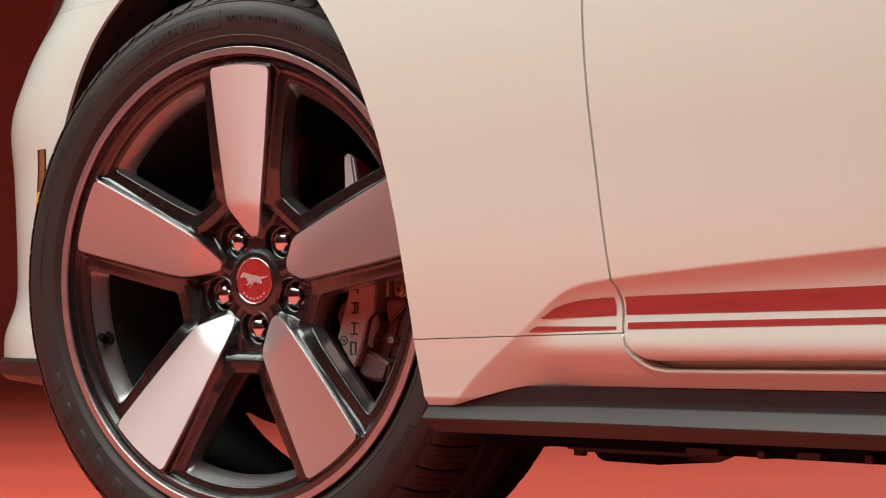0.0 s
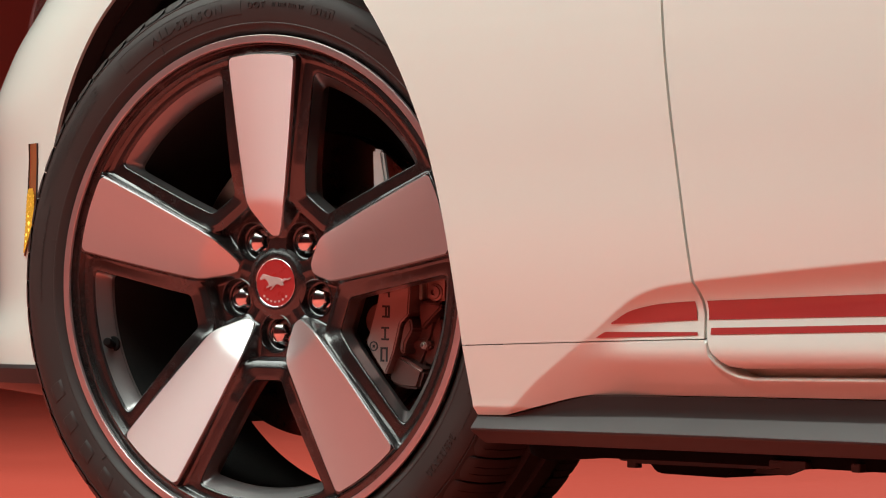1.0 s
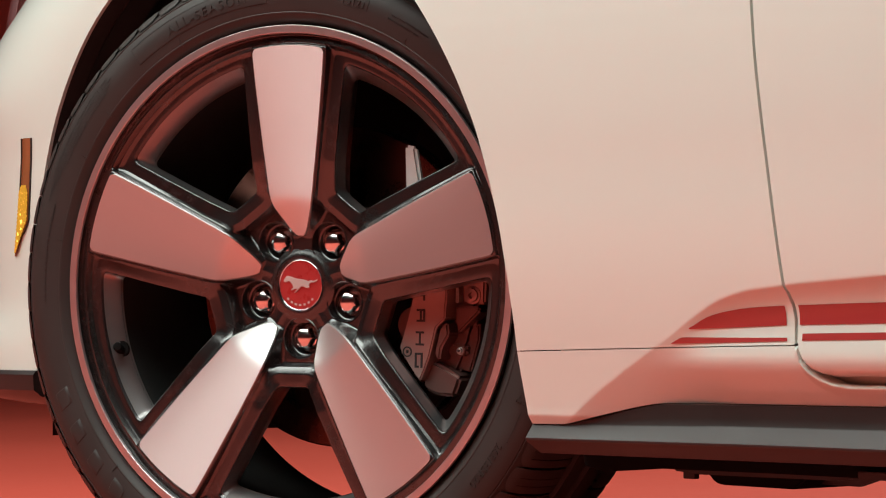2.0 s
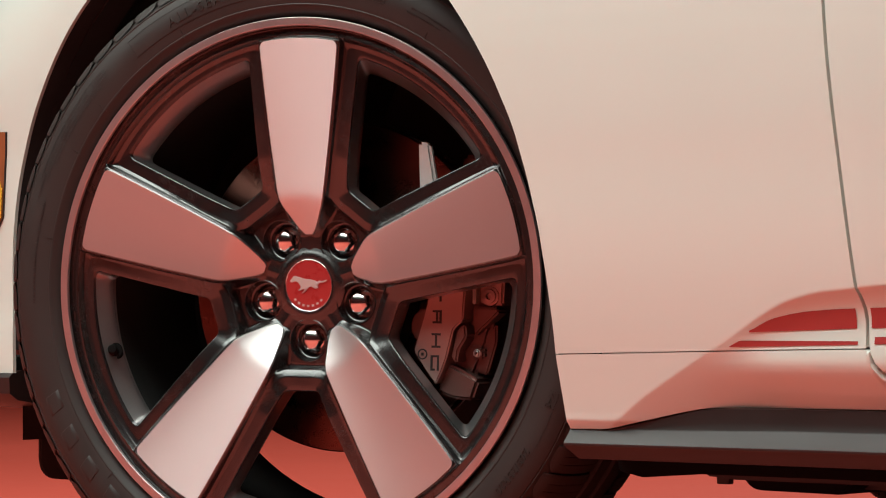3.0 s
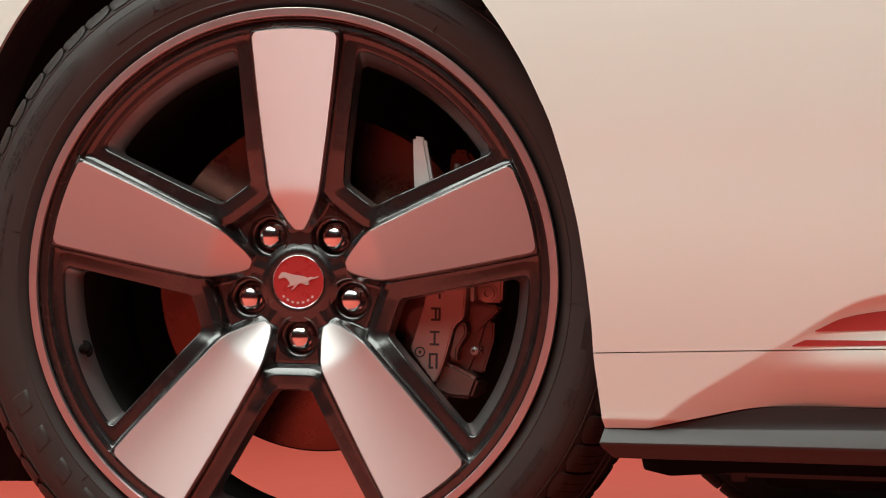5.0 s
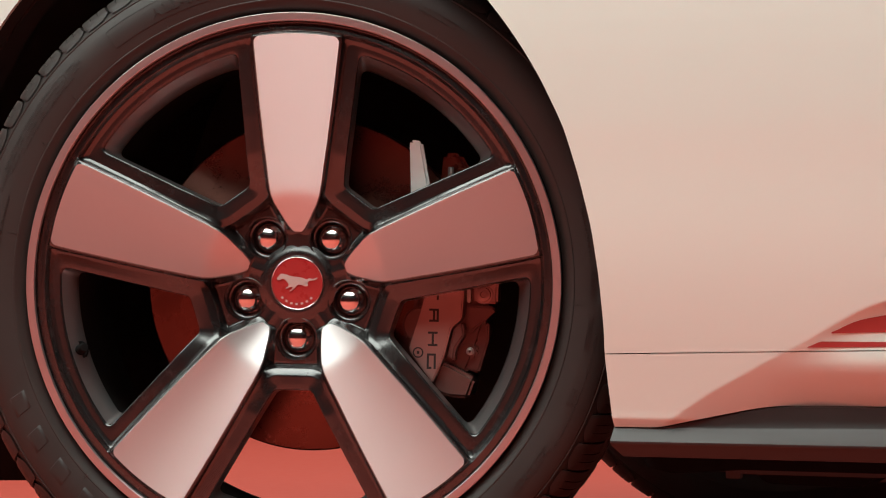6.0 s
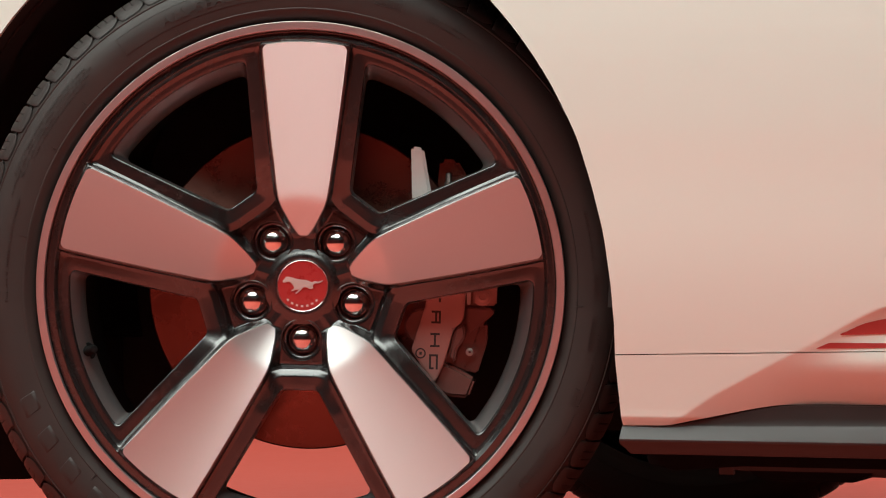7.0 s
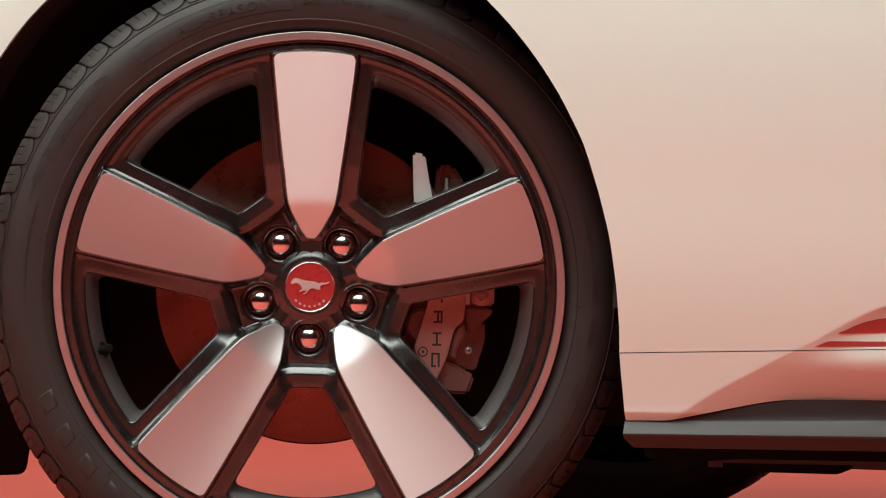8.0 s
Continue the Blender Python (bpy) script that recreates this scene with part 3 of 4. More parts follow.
def pocket_mesh():
    """One window of the wheel: a bevel, a flat ledge, a rounded edge and the wall behind it; the window points up between two spokes."""
    top = bevel_top()
    p1 = [(p, interp(p.length, [(0.0957, 0.0222), (0.100, 0.0212), (0.112, 0.0172), (0.14, 0.0142), (0.18, 0.0130), (0.254, 0.0124)]))
          for p in half_contour(0.0957, lambda x: 0.0246 + 0.11 * x, 0.2528, 0.0105, 0.0055)]
    depth2 = [(0.1098, 0.0222), (0.120, 0.0190), (0.14, 0.0152), (0.18, 0.0134), (0.22, 0.0128), (0.2476, 0.0127)]
    rows = []

    def contour(inset, dy, rim_in=0.0, t2=0.0085):
        return [(p, interp(p.length, depth2) + dy) for p in
                half_contour(0.1098 + inset, lambda x: 0.0378 + 0.11 * x + inset, 0.2458 - inset - rim_in, 0.0050, t2)]

    # the bevel's upper edge is rounded over the hub and the spokes
    loops = []
    for d, e in ((-0.0013, 0.0004), (-0.0010, -0.0002), (-0.0004, -0.0002), (0.0001, 0.0001)):
        loops.append([(p + (q - p).normalized() * d, y + e) for (p, y), (q, z) in zip(top, p1)])
    # a steep upper wall, then a softer foot
    for k, e in ((0.10, 0.18), (0.22, 0.46), (0.31, 0.70), (0.38, 0.78), (0.62, 0.88), (0.90, 0.97)):
        loops.append([(p + (q - p) * k, y + (z - y) * e) for (p, y), (q, z) in zip(top, p1)])
    loops.append(p1)
    p2 = contour(-0.0016, 0.0)
    for k in (0.08, 0.22, 0.6):
        loops.append([(p + (q - p) * k, y + (z - y) * k) for (p, y), (q, z) in zip(p1, p2)])
    loops += [p2, contour(-0.0009, 0.00012), contour(-0.0004, 0.0004), contour(-0.0001, 0.0008), contour(0.0, 0.0013)]
    loops += [contour(0.0003, 0.0025, 0.0008), contour(0.0008, 0.010, 0.0060), contour(0.0014, 0.0195, 0.0126)]
    loops += [contour(0.0016, 0.0215, 0.0128), contour(-0.004, 0.032, 0.006), contour(-0.006, 0.042, 0.0)]
    for loop in loops:
        half = [(MID_V.dot(p), y, MID_U.dot(p)) for p, y in loop]
        rows.append(half + [(-x, y, z) for x, y, z in reversed(half[1:-1])] + half[:1])
    return grid(rows[:-5]), grid(rows[-6:])


def spoke_border():
    """The outer border of half a spoke: along the middle of the hub's web, round the window's corner and up its side.
    Rows of border point (across, along), its depth and the matching radius on the spoke's face."""
    rows = [(MID_U * r, 0.0372, r * (1 + 0.03 * smooth(0.055, 0.0838, r))) for r in np.linspace(0.028, 0.083, 56)]
    top = bevel_top()[:72]
    for i, (p, y) in enumerate(top):
        r = p.length
        rf = interp(i, [(0, 0.0866), (7, 0.0885), (21, top[21][0].length)]) if i < 21 else r
        rows.append((p, y, rf))
    return rows


def spoke_mesh():
    """One black spoke with its share of the hub, pointing up."""
    rows = []
    for border, yb, r in spoke_border():
        wf = face_half(min(r, 0.2585))
        yf = face_y(r)
        if r < 0.0535:
            yf, wf = 0.0365, 0.0
        inner = Vector((wf, math.sqrt(r * r - wf * wf)))
        low = 0.0016 if wf > 0 else 0.0
        drop = 0.0032 * smooth(0.2576, 0.2602, r)
        half = [(0.0, r, yf + low), (wf * 0.5, math.sqrt(r * r - wf * wf / 4), yf + low), (wf, inner.y, yf + low)]
        span = (border - inner).length
        way = (border - inner).normalized() if span > 1e-6 else Vector((1, 0))
        fall = yb - yf - low
        wide = min(0.0078, span * 0.8)
        for d, e in ((0.12, 0.10), (0.25, 0.26), (0.45, 0.55), (0.65, 0.80), (0.82, 0.94), (1.0, 1.0)):
            p = inner + way * (d * wide)
            half.append((p.x, p.y, yf + low + e * fall))
        for k in range(1, 15):
            p = inner + way * (wide + (span - wide) * k / 14)
            half.append((p.x, p.y, yb))
        full = [(-b, a, y) for b, a, y in reversed(half[1:])] + half
        rows.append([(b, y + drop, a) for b, a, y in full])
    v, f = grid(rows)
    # openings for the wheel nuts
    lugs = [Vector((0.05715 * math.cos(radians(a)), 0.05715 * math.sin(radians(a)))) for a in (54, 126)]
    keep, cut = [], set()
    for q in f:
        c = Vector((sum(v[i][0] for i in q) / 4, sum(v[i][2] for i in q) / 4))
        if min((c - l).length for l in lugs) > 0.0213:
            keep.append(q)
        else:
            cut.update(q)
    for i in {i for q in keep for i in q} & cut:
        p = Vector((v[i][0], v[i][2]))
        l = min(lugs, key=lambda o: (p - o).length)
        p = l + (p - l).normalized() * 0.0214
        v[i] = (p.x, v[i][1], p.y)
    return v, keep


FACE_RADII = [0.0535, 0.0545, 0.056, 0.058] + list(np.linspace(0.06, 0.0805, 10)) + list(np.linspace(0.0815, 0.104, 18)) + list(np.linspace(0.108, 0.2505, 36)) + [0.2520, 0.2533, 0.2545, 0.2554, 0.2561, 0.2566, 0.2568]


def face_rim(r):
    c = max(0.0, r - 0.2512) / 0.0056
    return face_half(min(r, 0.2585)) - 0.0010 - 0.0056 * (1 - math.sqrt(max(0.0, 1 - c * c)))


def spoke_face_mesh():
    rows = []
    for r in FACE_RADII:
        wf, row = face_rim(r), []
        for k in range(-8, 9):
            b = wf * k / 8
            row.append((b, face_y(r), math.sqrt(r * r - b * b)))
        rows.append(row)
    return grid(rows)


def face_edge_mesh():
    """The bright cut edge that runs round a spoke's face."""
    meshes = []
    for k in (1, -1):
        rows = []
        for r in FACE_RADII[:-5]:
            b, y = face_rim(r) * k, face_y(r)
            z = math.sqrt(r * r - b * b)
            rows.append([(b + k * d, y + e, z - 0.12 * d) for d, e in ((0.0, 0.0), (0.0002, 0.00006), (0.0010, 0.0008), (0.0013, 0.0013), (0.0013, 0.003))])
        meshes.append(grid(rows))
    return joined(*meshes)


def lug_cup_mesh():
    prof = [(0.0232, 0.0378), (0.0224, 0.0366), (0.0219, 0.0362), (0.0213, 0.0363), (0.0209, 0.0372), (0.0203, 0.046), (0.0196, 0.0475), (0.0180, 0.0480), (0.0172, 0.0488), (0.0166, 0.052),
            (0.0150, 0.056), (0.0, 0.0565)]
    return lathe(prof, 48)


def lug_nut_mesh():
    """Chrome acorn nut with a six-sided shank and a low domed end."""
    prof = [(0.056, 0.0138, 0), (0.0535, 0.0138, 0), (0.0515, 0.0116, 0), (0.0510, 0.0116, 1), (0.0427, 0.0116, 1), (0.0421, 0.0115, 1), (0.0413, 0.0104, 0.7), (0.0409, 0.0095, 0), (0.0411, 0.0093, 0)]
    ball, top = 0.0195, 0.0386
    prof += [(top + ball * (1 - math.cos(radians(a))), ball * math.sin(radians(a)), 0) for a in (28.3, 27.5, 26, 23, 20, 17, 14, 11, 8, 4, 0)]
    rows = []
    for y, r, hexed in prof:
        row = []
        for k in range(48):
            a = radians(7.5 * k)
            h = math.cos(radians(30)) / math.cos((a % radians(60)) - radians(30))
            row.append((r * (1 - hexed + hexed * h) * math.cos(a), y, r * (1 - hexed + hexed * h) * math.sin(a)))
        rows.append(row + row[:1])
    return grid(rows)


def emblem(parent):
    """A plain running silver shape on the cap, with a curved row of plain bars under it."""
    body = [(-100, 13), (-96, 21), (-85, 33), (-81, 41), (-75, 36), (-66, 40), (-60, 34), (-50, 36), (-40, 30), (-15, 26), (12, 24), (34, 19), (47, 12), (58, 20), (76, 16), (101, 25),
            (98, 17), (79, 8), (63, 8), (53, 1), (50, -8), (57, -16), (45, -21), (33, -20), (24, -14), (4, -13), (-4, -23), (-14, -34), (-28, -45), (-37, -45), (-35, -40), (-25, -35),
            (-19, -25), (-32, -25), (-47, -33), (-57, -33), (-56, -28), (-46, -24), (-40, -14), (-47, -3), (-57, 8), (-70, 15), (-84, 8), (-95, 7)]
    body = [(x * 0.000215, z * 0.000215 + 0.0012) for x, z in body]
    part("emblem", prism(body, 0.0335, 0.0355, 0.0005, 2), SILVER, parent, "silver running emblem", basis=None)
    for i in range(7):
        a = radians(-90 + (i - 3) * 15.0)
        bm = box(-0.0013, 0.0013, 0.0343, 0.0353, -0.0011, 0.0011)
        ob = part("letter_bar", bm, SILVER, parent)
        ob.matrix_basis = Matrix.Translation((0.0215 * math.cos(a), 0, 0.0215 * math.sin(a))) @ Matrix.Rotation(-(a + radians(90)), 4, "Y")


def build_wheel():
    v, f = lathe(RIM_PROFILE, 300)
    wheel = finish("wheel", v, f, WHEEL_BLACK, car, "five-spoke gloss black alloy wheel with machined faces", sharp=30, basis=HUB.copy())
    lip = [(0.2788, 0.0006), (0.2785, -0.0018), (0.2781, -0.0024), (0.2779, -0.00245), (0.2776, -0.00245), (0.2709, -0.00235), (0.2706, -0.00235), (0.2704, -0.0023), (0.2699, -0.0017), (0.2694, 0.0010)]
    v, f = lathe(lip, 300)
    finish("rim_lip", v, f, LIP, wheel, "machined rim edge", sharp=50)
    v, f = lathe(INNER_BARREL, 180)
    finish("barrel", v, f, MATT, wheel, "dark inner barrel of the rim", sharp=50)
    sv, sf = spoke_mesh()
    first = finish("spoke", sv, sf, WHEEL_BLACK, wheel, "gloss black spoke", sharp=48)
    fv, ff = spoke_face_mesh()
    face = finish("spoke_face", fv, ff, TURNED, wheel, "bright machined spoke face", sharp=30)
    ev, ef = face_edge_mesh()
    edge = finish("face_edge", ev, ef, CUT_EDGE, wheel, "bright cut edge of a spoke face", sharp=40)
    (pv, pf), (wv, wf) = pocket_mesh()
    wall = finish("window_wall", wv, wf, BARREL, wheel, "satin grey wall of an opening between two spokes", sharp=40)
    pocket = finish("window_surround", pv, pf, WHEEL_BLACK, wheel, "stepped black edge of an opening between two spokes", sharp=26)
    cv, cf = lug_cup_mesh()
    cup = finish("nut_seat", cv, cf, WHEEL_BLACK, wheel, sharp=40)
    nv, nf = lug_nut_mesh()
    nut = finish("wheel_nut", nv, nf, CHROME, wheel, "chrome wheel nut", sharp=22)
    for k in range(5):
        turn = Matrix.Rotation(radians(72 * k), 4, "Y")
        a = radians(54 + 72 * k)
        at = Matrix.Translation((0.05715 * math.cos(a), 0, 0.05715 * math.sin(a)))
        spin = Matrix.Rotation(radians(17 * k + 8), 4, "Y")
        half_turn = Matrix.Rotation(radians(72 * k + 36), 4, "Y")
        for ob, m in ((first, turn), (face, turn), (edge, turn), (pocket, half_turn), (wall, half_turn), (cup, at), (nut, at @ spin)):
            if k == 0:
                ob.matrix_basis = m
            else:
                o = ob.copy()
                scene.collection.objects.link(o)
                o.parent = wheel
                o.matrix_basis = m
    # centre cap
    collar = [(0.0410, 0.0376), (0.0392, 0.0370), (0.0374, 0.0365), (0.0356, 0.0358), (0.0340, 0.0351), (0.0324, 0.0347), (0.0300, 0.0345), (0.0288, 0.0346), (0.0282, 0.0352), (0.0280, 0.045), (0.0, 0.046)]
    v, f = lathe(collar, 96)
    finish("hub_bore", v, f, WHEEL_BLACK, wheel)
    ring = [(0.0276, 0.042), (0.0276, 0.0350), (0.0274, 0.0344), (0.0270, 0.0342), (0.0266, 0.0344), (0.0263, 0.0352)]
    v, f = lathe(ring, 96)
    finish("cap_ring", v, f, CHROME, wheel, "chrome ring of the centre cap", sharp=50)
    v, f = lathe([(0.0262, 0.0352), (0.018, 0.0349), (0.008, 0.0348), (0.0, 0.0348)], 96)
    finish("centre_cap", v, f, CAP_RED, wheel, "red enamel centre cap")
    emblem(wheel)
    # tyre valve
    v, f = lathe([(0.0108, -0.004), (0.0108, 0.005), (0.0092, 0.0072), (0.0062, 0.007), (0.0048, 0.009), (0.0044, 0.018), (0.0050, 0.0185), (0.0050, 0.029), (0.0040, 0.031), (0.0, 0.0316)], 28)
    valve = finish("tyre_valve", v, f, RUBBER_SHADE_BLACK, wheel, "black rubber tyre valve")
    way = Vector((0.46, -0.87, 0.15))
    valve.matrix_basis = Matrix.Translation(Vector((-0.2305, 0.030, -0.0757))) @ Vector((0, 1, 0)).rotation_difference(way).to_matrix().to_4x4()
    return wheel


wheel = build_wheel()

# ---------------------------------------------------------------- tyre
SIDE = [(0.2685, 0.016), (0.2780, 0.0090), (0.2800, 0.0062), (0.2822, 0.0032), (0.2860, -0.0002), (0.2896, -0.0030), (0.2908, -0.0038), (0.2918, -0.0040), (0.2926, -0.0036),
        (0.2932, -0.0038), (0.2980, -0.0045), (0.3060, -0.0060), (0.3140, -0.0062), (0.3220, -0.0048), (0.3285, -0.0018), (0.3316, 0.0004), (0.3320, 0.0014), (0.3330, 0.0014),
        (0.3334, 0.0012), (0.3370, 0.0052), (0.3400, 0.0092), (0.3440, 0.0190), (0.3480, 0.0310), (0.3500, 0.0450)]


def side_of_tyre(r):
    return interp(r, SIDE)


def tread_profile():
    p = list(SIDE)
    p += [(0.3505, 0.078), (0.3505, 0.088), (0.3570, 0.0895), (0.3570, 0.118), (0.3500, 0.1195), (0.3500, 0.130), (0.3570, 0.1315), (0.3570, 0.162), (0.3505, 0.1635),
          (0.3505, 0.200)]
    p += [(r, 0.246 - y) for r, y in reversed(SIDE)]
    return p


def flat_foot(v, hub):
    out = []
    inv = hub.inverted()
    for p in v:
        q = hub @ Vector(p)
        if q.z < GROUND + 0.0005:
            q.z = GROUND + 0.0005
        out.append(tuple(inv @ q))
    return out


def shoulder_blocks():
    verts, faces = [], []
    prof = [(0.3362, 0.0036), (0.3400, 0.0064), (0.3445, 0.0108), (0.3490, 0.0192), (0.3525, 0.0298), (0.3553, 0.0440), (0.3570, 0.0620), (0.3572, 0.0780)]
    n = 66
    steps = (0, 0.06, 0.15, 0.27, 0.315, 0.33, 0.345, 0.40, 0.55, 0.62, 0.635, 0.65, 0.69, 0.80, 0.88, 0.95, 1)
    dips = {0.33: 0.0022, 0.635: 0.0022}
    for i in range(n):
        a0 = 360 / n * i
        for side in (0, 1):
            base = len(verts)
            cols = len(steps)
            for c, t in enumerate(steps):
                a = a0 + 0.24 + (360 / n - 0.48) * t
                e = abs(2 * t - 1)
                for k, (r, y) in enumerate(prof):
                    lean = 1.3 * k / (len(prof) - 1)
                    # rounded block ends, deeper at the borders
                    w = (1.0, 0.35, 0.0)[min(k, 2)]
                    rr = r - 0.0008 * e ** 10 + w * (0.0060 * max(0.0, 1 - 1.6 * t) ** 3 + 0.0018 * e ** 8) - (dips.get(t, 0.0) if k > 2 else 0.0)
                    yy = y - 0.0012 + w * (0.0046 * max(0.0, 1 - 1.6 * t) ** 3 + 0.0018 * e ** 8)
                    if side:
                        yy = 0.246 - yy
                    an = radians(a + lean)
                    verts.append((rr * math.cos(an), yy, rr * math.sin(an)))
            m = len(prof)
            for c in range(cols - 1):
                for k in range(m - 1):
                    faces.append((base + c * m + k, base + (c + 1) * m + k, base + (c + 1) * m + k + 1, base + c * m + k + 1))
            # block flanks
            for c in (0, cols - 1):
                o = len(verts)
                for k in range(m):
                    x, y, z = verts[base + c * m + k]
                    s = 0.988
                    verts.append((x * s, y + (0.004 if not side else -0.004), z * s))
                for k in range(m - 1):
                    faces.append((base + c * m + k, base + c * m + k + 1, o + k + 1, o + k))
    return verts, faces


def curved_text(text, size, radius, angle, upright=True, raise_by=0.0010, spread=1.0):
    """Raised lettering that follows the tyre's side; angle: its middle."""
    data = bpy.data.curves.new("lettering", "FONT")
    data.body, data.size, data.align_x, data.extrude, data.space_character = text, size, "CENTER", raise_by, spread
    ob = bpy.data.objects.new("lettering", data)
    scene.collection.objects.link(ob)
    me = bpy.data.meshes.new_from_object(ob.evaluated_get(bpy.context.evaluated_depsgraph_get()))
    scene.collection.objects.unlink(ob)
    bpy.data.objects.remove(ob)
    verts = []
    for vtx in me.vertices:
        x, h, e = vtx.co
        r = radius + h if upright else radius - h
        a = radians(angle) - x / radius if upright else radians(angle) + x / radius
        verts.append((r * math.cos(a), side_of_tyre(r) - e, r * math.sin(a)))
    faces = [tuple(p.vertices) for p in me.polygons]
    bpy.data.meshes.remove(me)
    return verts, faces


def sidewall_frame(r0, r1, a0, a1, width=0.0007, up=0.0005):
    """A raised outline on the tyre's side."""
    meshes = []
    def bar(pts):
        rows = []
        for r, a, dr, da in pts:
            row = []
            for s, e in ((-1, -0.0004), (-0.7, up), (0.7, up), (1, -0.0004)):
                rr, aa = r + dr * s, a + da * s
                row.append((rr * math.cos(aa), side_of_tyre(rr) - e, rr * math.sin(aa)))
            rows.append(row)
        meshes.append(grid(rows))
    for r in (r0, r1):
        bar([(r, radians(a), width / 2, 0) for a in np.linspace(a0, a1, 40)])
    for a in (a0, a1):
        bar([(r, radians(a), 0, width / 2 / r) for r in np.linspace(r0, r1, 8)])
    return joined(*meshes)


def build_tyre(hub, name="tyre", detail=True):
    v, f = lathe(tread_profile(), 320)
    tyre = finish(name, flat_foot(v, hub), f, RUBBER, car, "black low-profile road tyre with raised lettering" if detail else "black road tyre", sharp=28, basis=hub.copy())
    v, f = shoulder_blocks()
    ob = finish("tread_block", flat_foot(v, hub), f, RUBBER, tyre, "", sharp=30)
    tagged(ob, kind="stuff")
    if not detail:
        return tyre
    v, f = curved_text("ALL-SEASON", 0.0150, 0.3075, 109.0, spread=1.3)
    finish("lettering", v, f, RUBBER, tyre, "raised words on the tyre", sharp=30)
    v, f = sidewall_frame(0.3030, 0.3235, 94.5, 128.0)
    finish("lettering_frame", v, f, RUBBER, tyre)
    v, f = curved_text("DOT", 0.0105, 0.3085, 90.5, spread=1.15)
    finish("lettering", v, f, RUBBER, tyre)
    v, f = curved_text("5123", 0.0105, 0.3085, 73.5, spread=1.1)
    finish("lettering", v, f, RUBBER, tyre)
    v, f = sidewall_frame(0.3065, 0.3185, 70.8, 76.4)
    finish("lettering_frame", v, f, RUBBER, tyre)
    v, f = curved_text("265/35R20", 0.0115, 0.3085, -36.0, spread=1.1)
    finish("lettering", v, f, RUBBER, tyre)
    v, f = curved_text("M+S", 0.0095, 0.3085, -20.5, spread=1.1)
    finish("lettering", v, f, RUBBER, tyre)
    v, f = curved_text("TUBELESS", 0.0075, 0.3085, -8.0, spread=1.1)
    finish("lettering", v, f, RUBBER, tyre)
    v, f = curved_text("RADIAL", 0.0075, 0.3085, 1.2, spread=1.1)
    finish("lettering", v, f, RUBBER, tyre)
    # words that cannot be read, as plain raised bars
    random.seed(5)
    for r, a0, a1, h in ((0.3225, 136, 160, 0.0024), (0.3185, 135, 164, 0.0024), (0.3145, 136, 160, 0.0022), (0.3105, 138, 156, 0.0022), (0.309, 164, 184, 0.0034), (0.3125, 78.5, 87.0, 0.0060),
                         (0.309, 58, 66, 0.0026), (0.314, 56, 65, 0.0026), (0.309, 6, 16, 0.0034), (0.3185, -30, -8, 0.0022), (0.319, -62, -46, 0.0026)):
        meshes = []
        a = a0
        while a < a1:
            w = random.uniform(0.12, 0.42)
            k = random.choice((0.6, 0.8, 1.0))
            rows = []
            for rr in (r - h * k / 2, r, r + h * k / 2):
                rows.append([(rr * math.cos(radians(b)), side_of_tyre(rr) - e, rr * math.sin(radians(b))) for b, e in
                             ((a, -0.0002), (a + 0.04, 0.0008), (a + w - 0.04, 0.0008), (a + w, -0.0002))])
            meshes.append(grid(rows))
            a += w + random.choice((0.14, 0.2, 0.2, 0.7))
        v, f = joined(*meshes)
        ob = finish("small_print", v, f, RUBBER, tyre)
        tagged(ob, kind="stuff")
    # large maker's word as five plain raised bars
    for k in range(5):
        a = 203.0 + 7.6 * k
        rows = []
        for i in range(9):
            r = 0.3000 + 0.0200 * i / 8
            up = 0.0006 if 0 < i < 8 else -0.0003
            lean = 0.8 * (i / 8 - 0.5)
            row = []
            for j, e in enumerate((-0.0003, up, up, up, -0.0003)):
                b = radians(a + lean + (0.0, 0.15, 1.9, 3.65, 3.8)[j])
                row.append((r * math.cos(b), side_of_tyre(r) - min(e, up), r * math.sin(b)))
            rows.append(row)
        v, f = grid(rows)
        finish("letter_bar", v, f, RUBBER, tyre)
    # moulding flash lines
    for a in (117, 141, 152, 171, 60, -3, 224, 245):
        v, f = sidewall_frame(0.2895, 0.2990, a, a + 0.12, 0.0005, 0.0005)
        finish("mould_line", v, f, RUBBER, tyre)
    return tyre


build_tyre(HUB)
build_tyre(FAR_HUB, "tyre", False)
v, f = lathe([(0.28, 0.01), (0.25, 0.02), (0.10, 0.05), (0.0, 0.05)], 80)
finish("wheel", v, f, WHEEL_BLACK, car, "far-side black alloy wheel", basis=FAR_HUB.copy())

# ---------------------------------------------------------------- brake


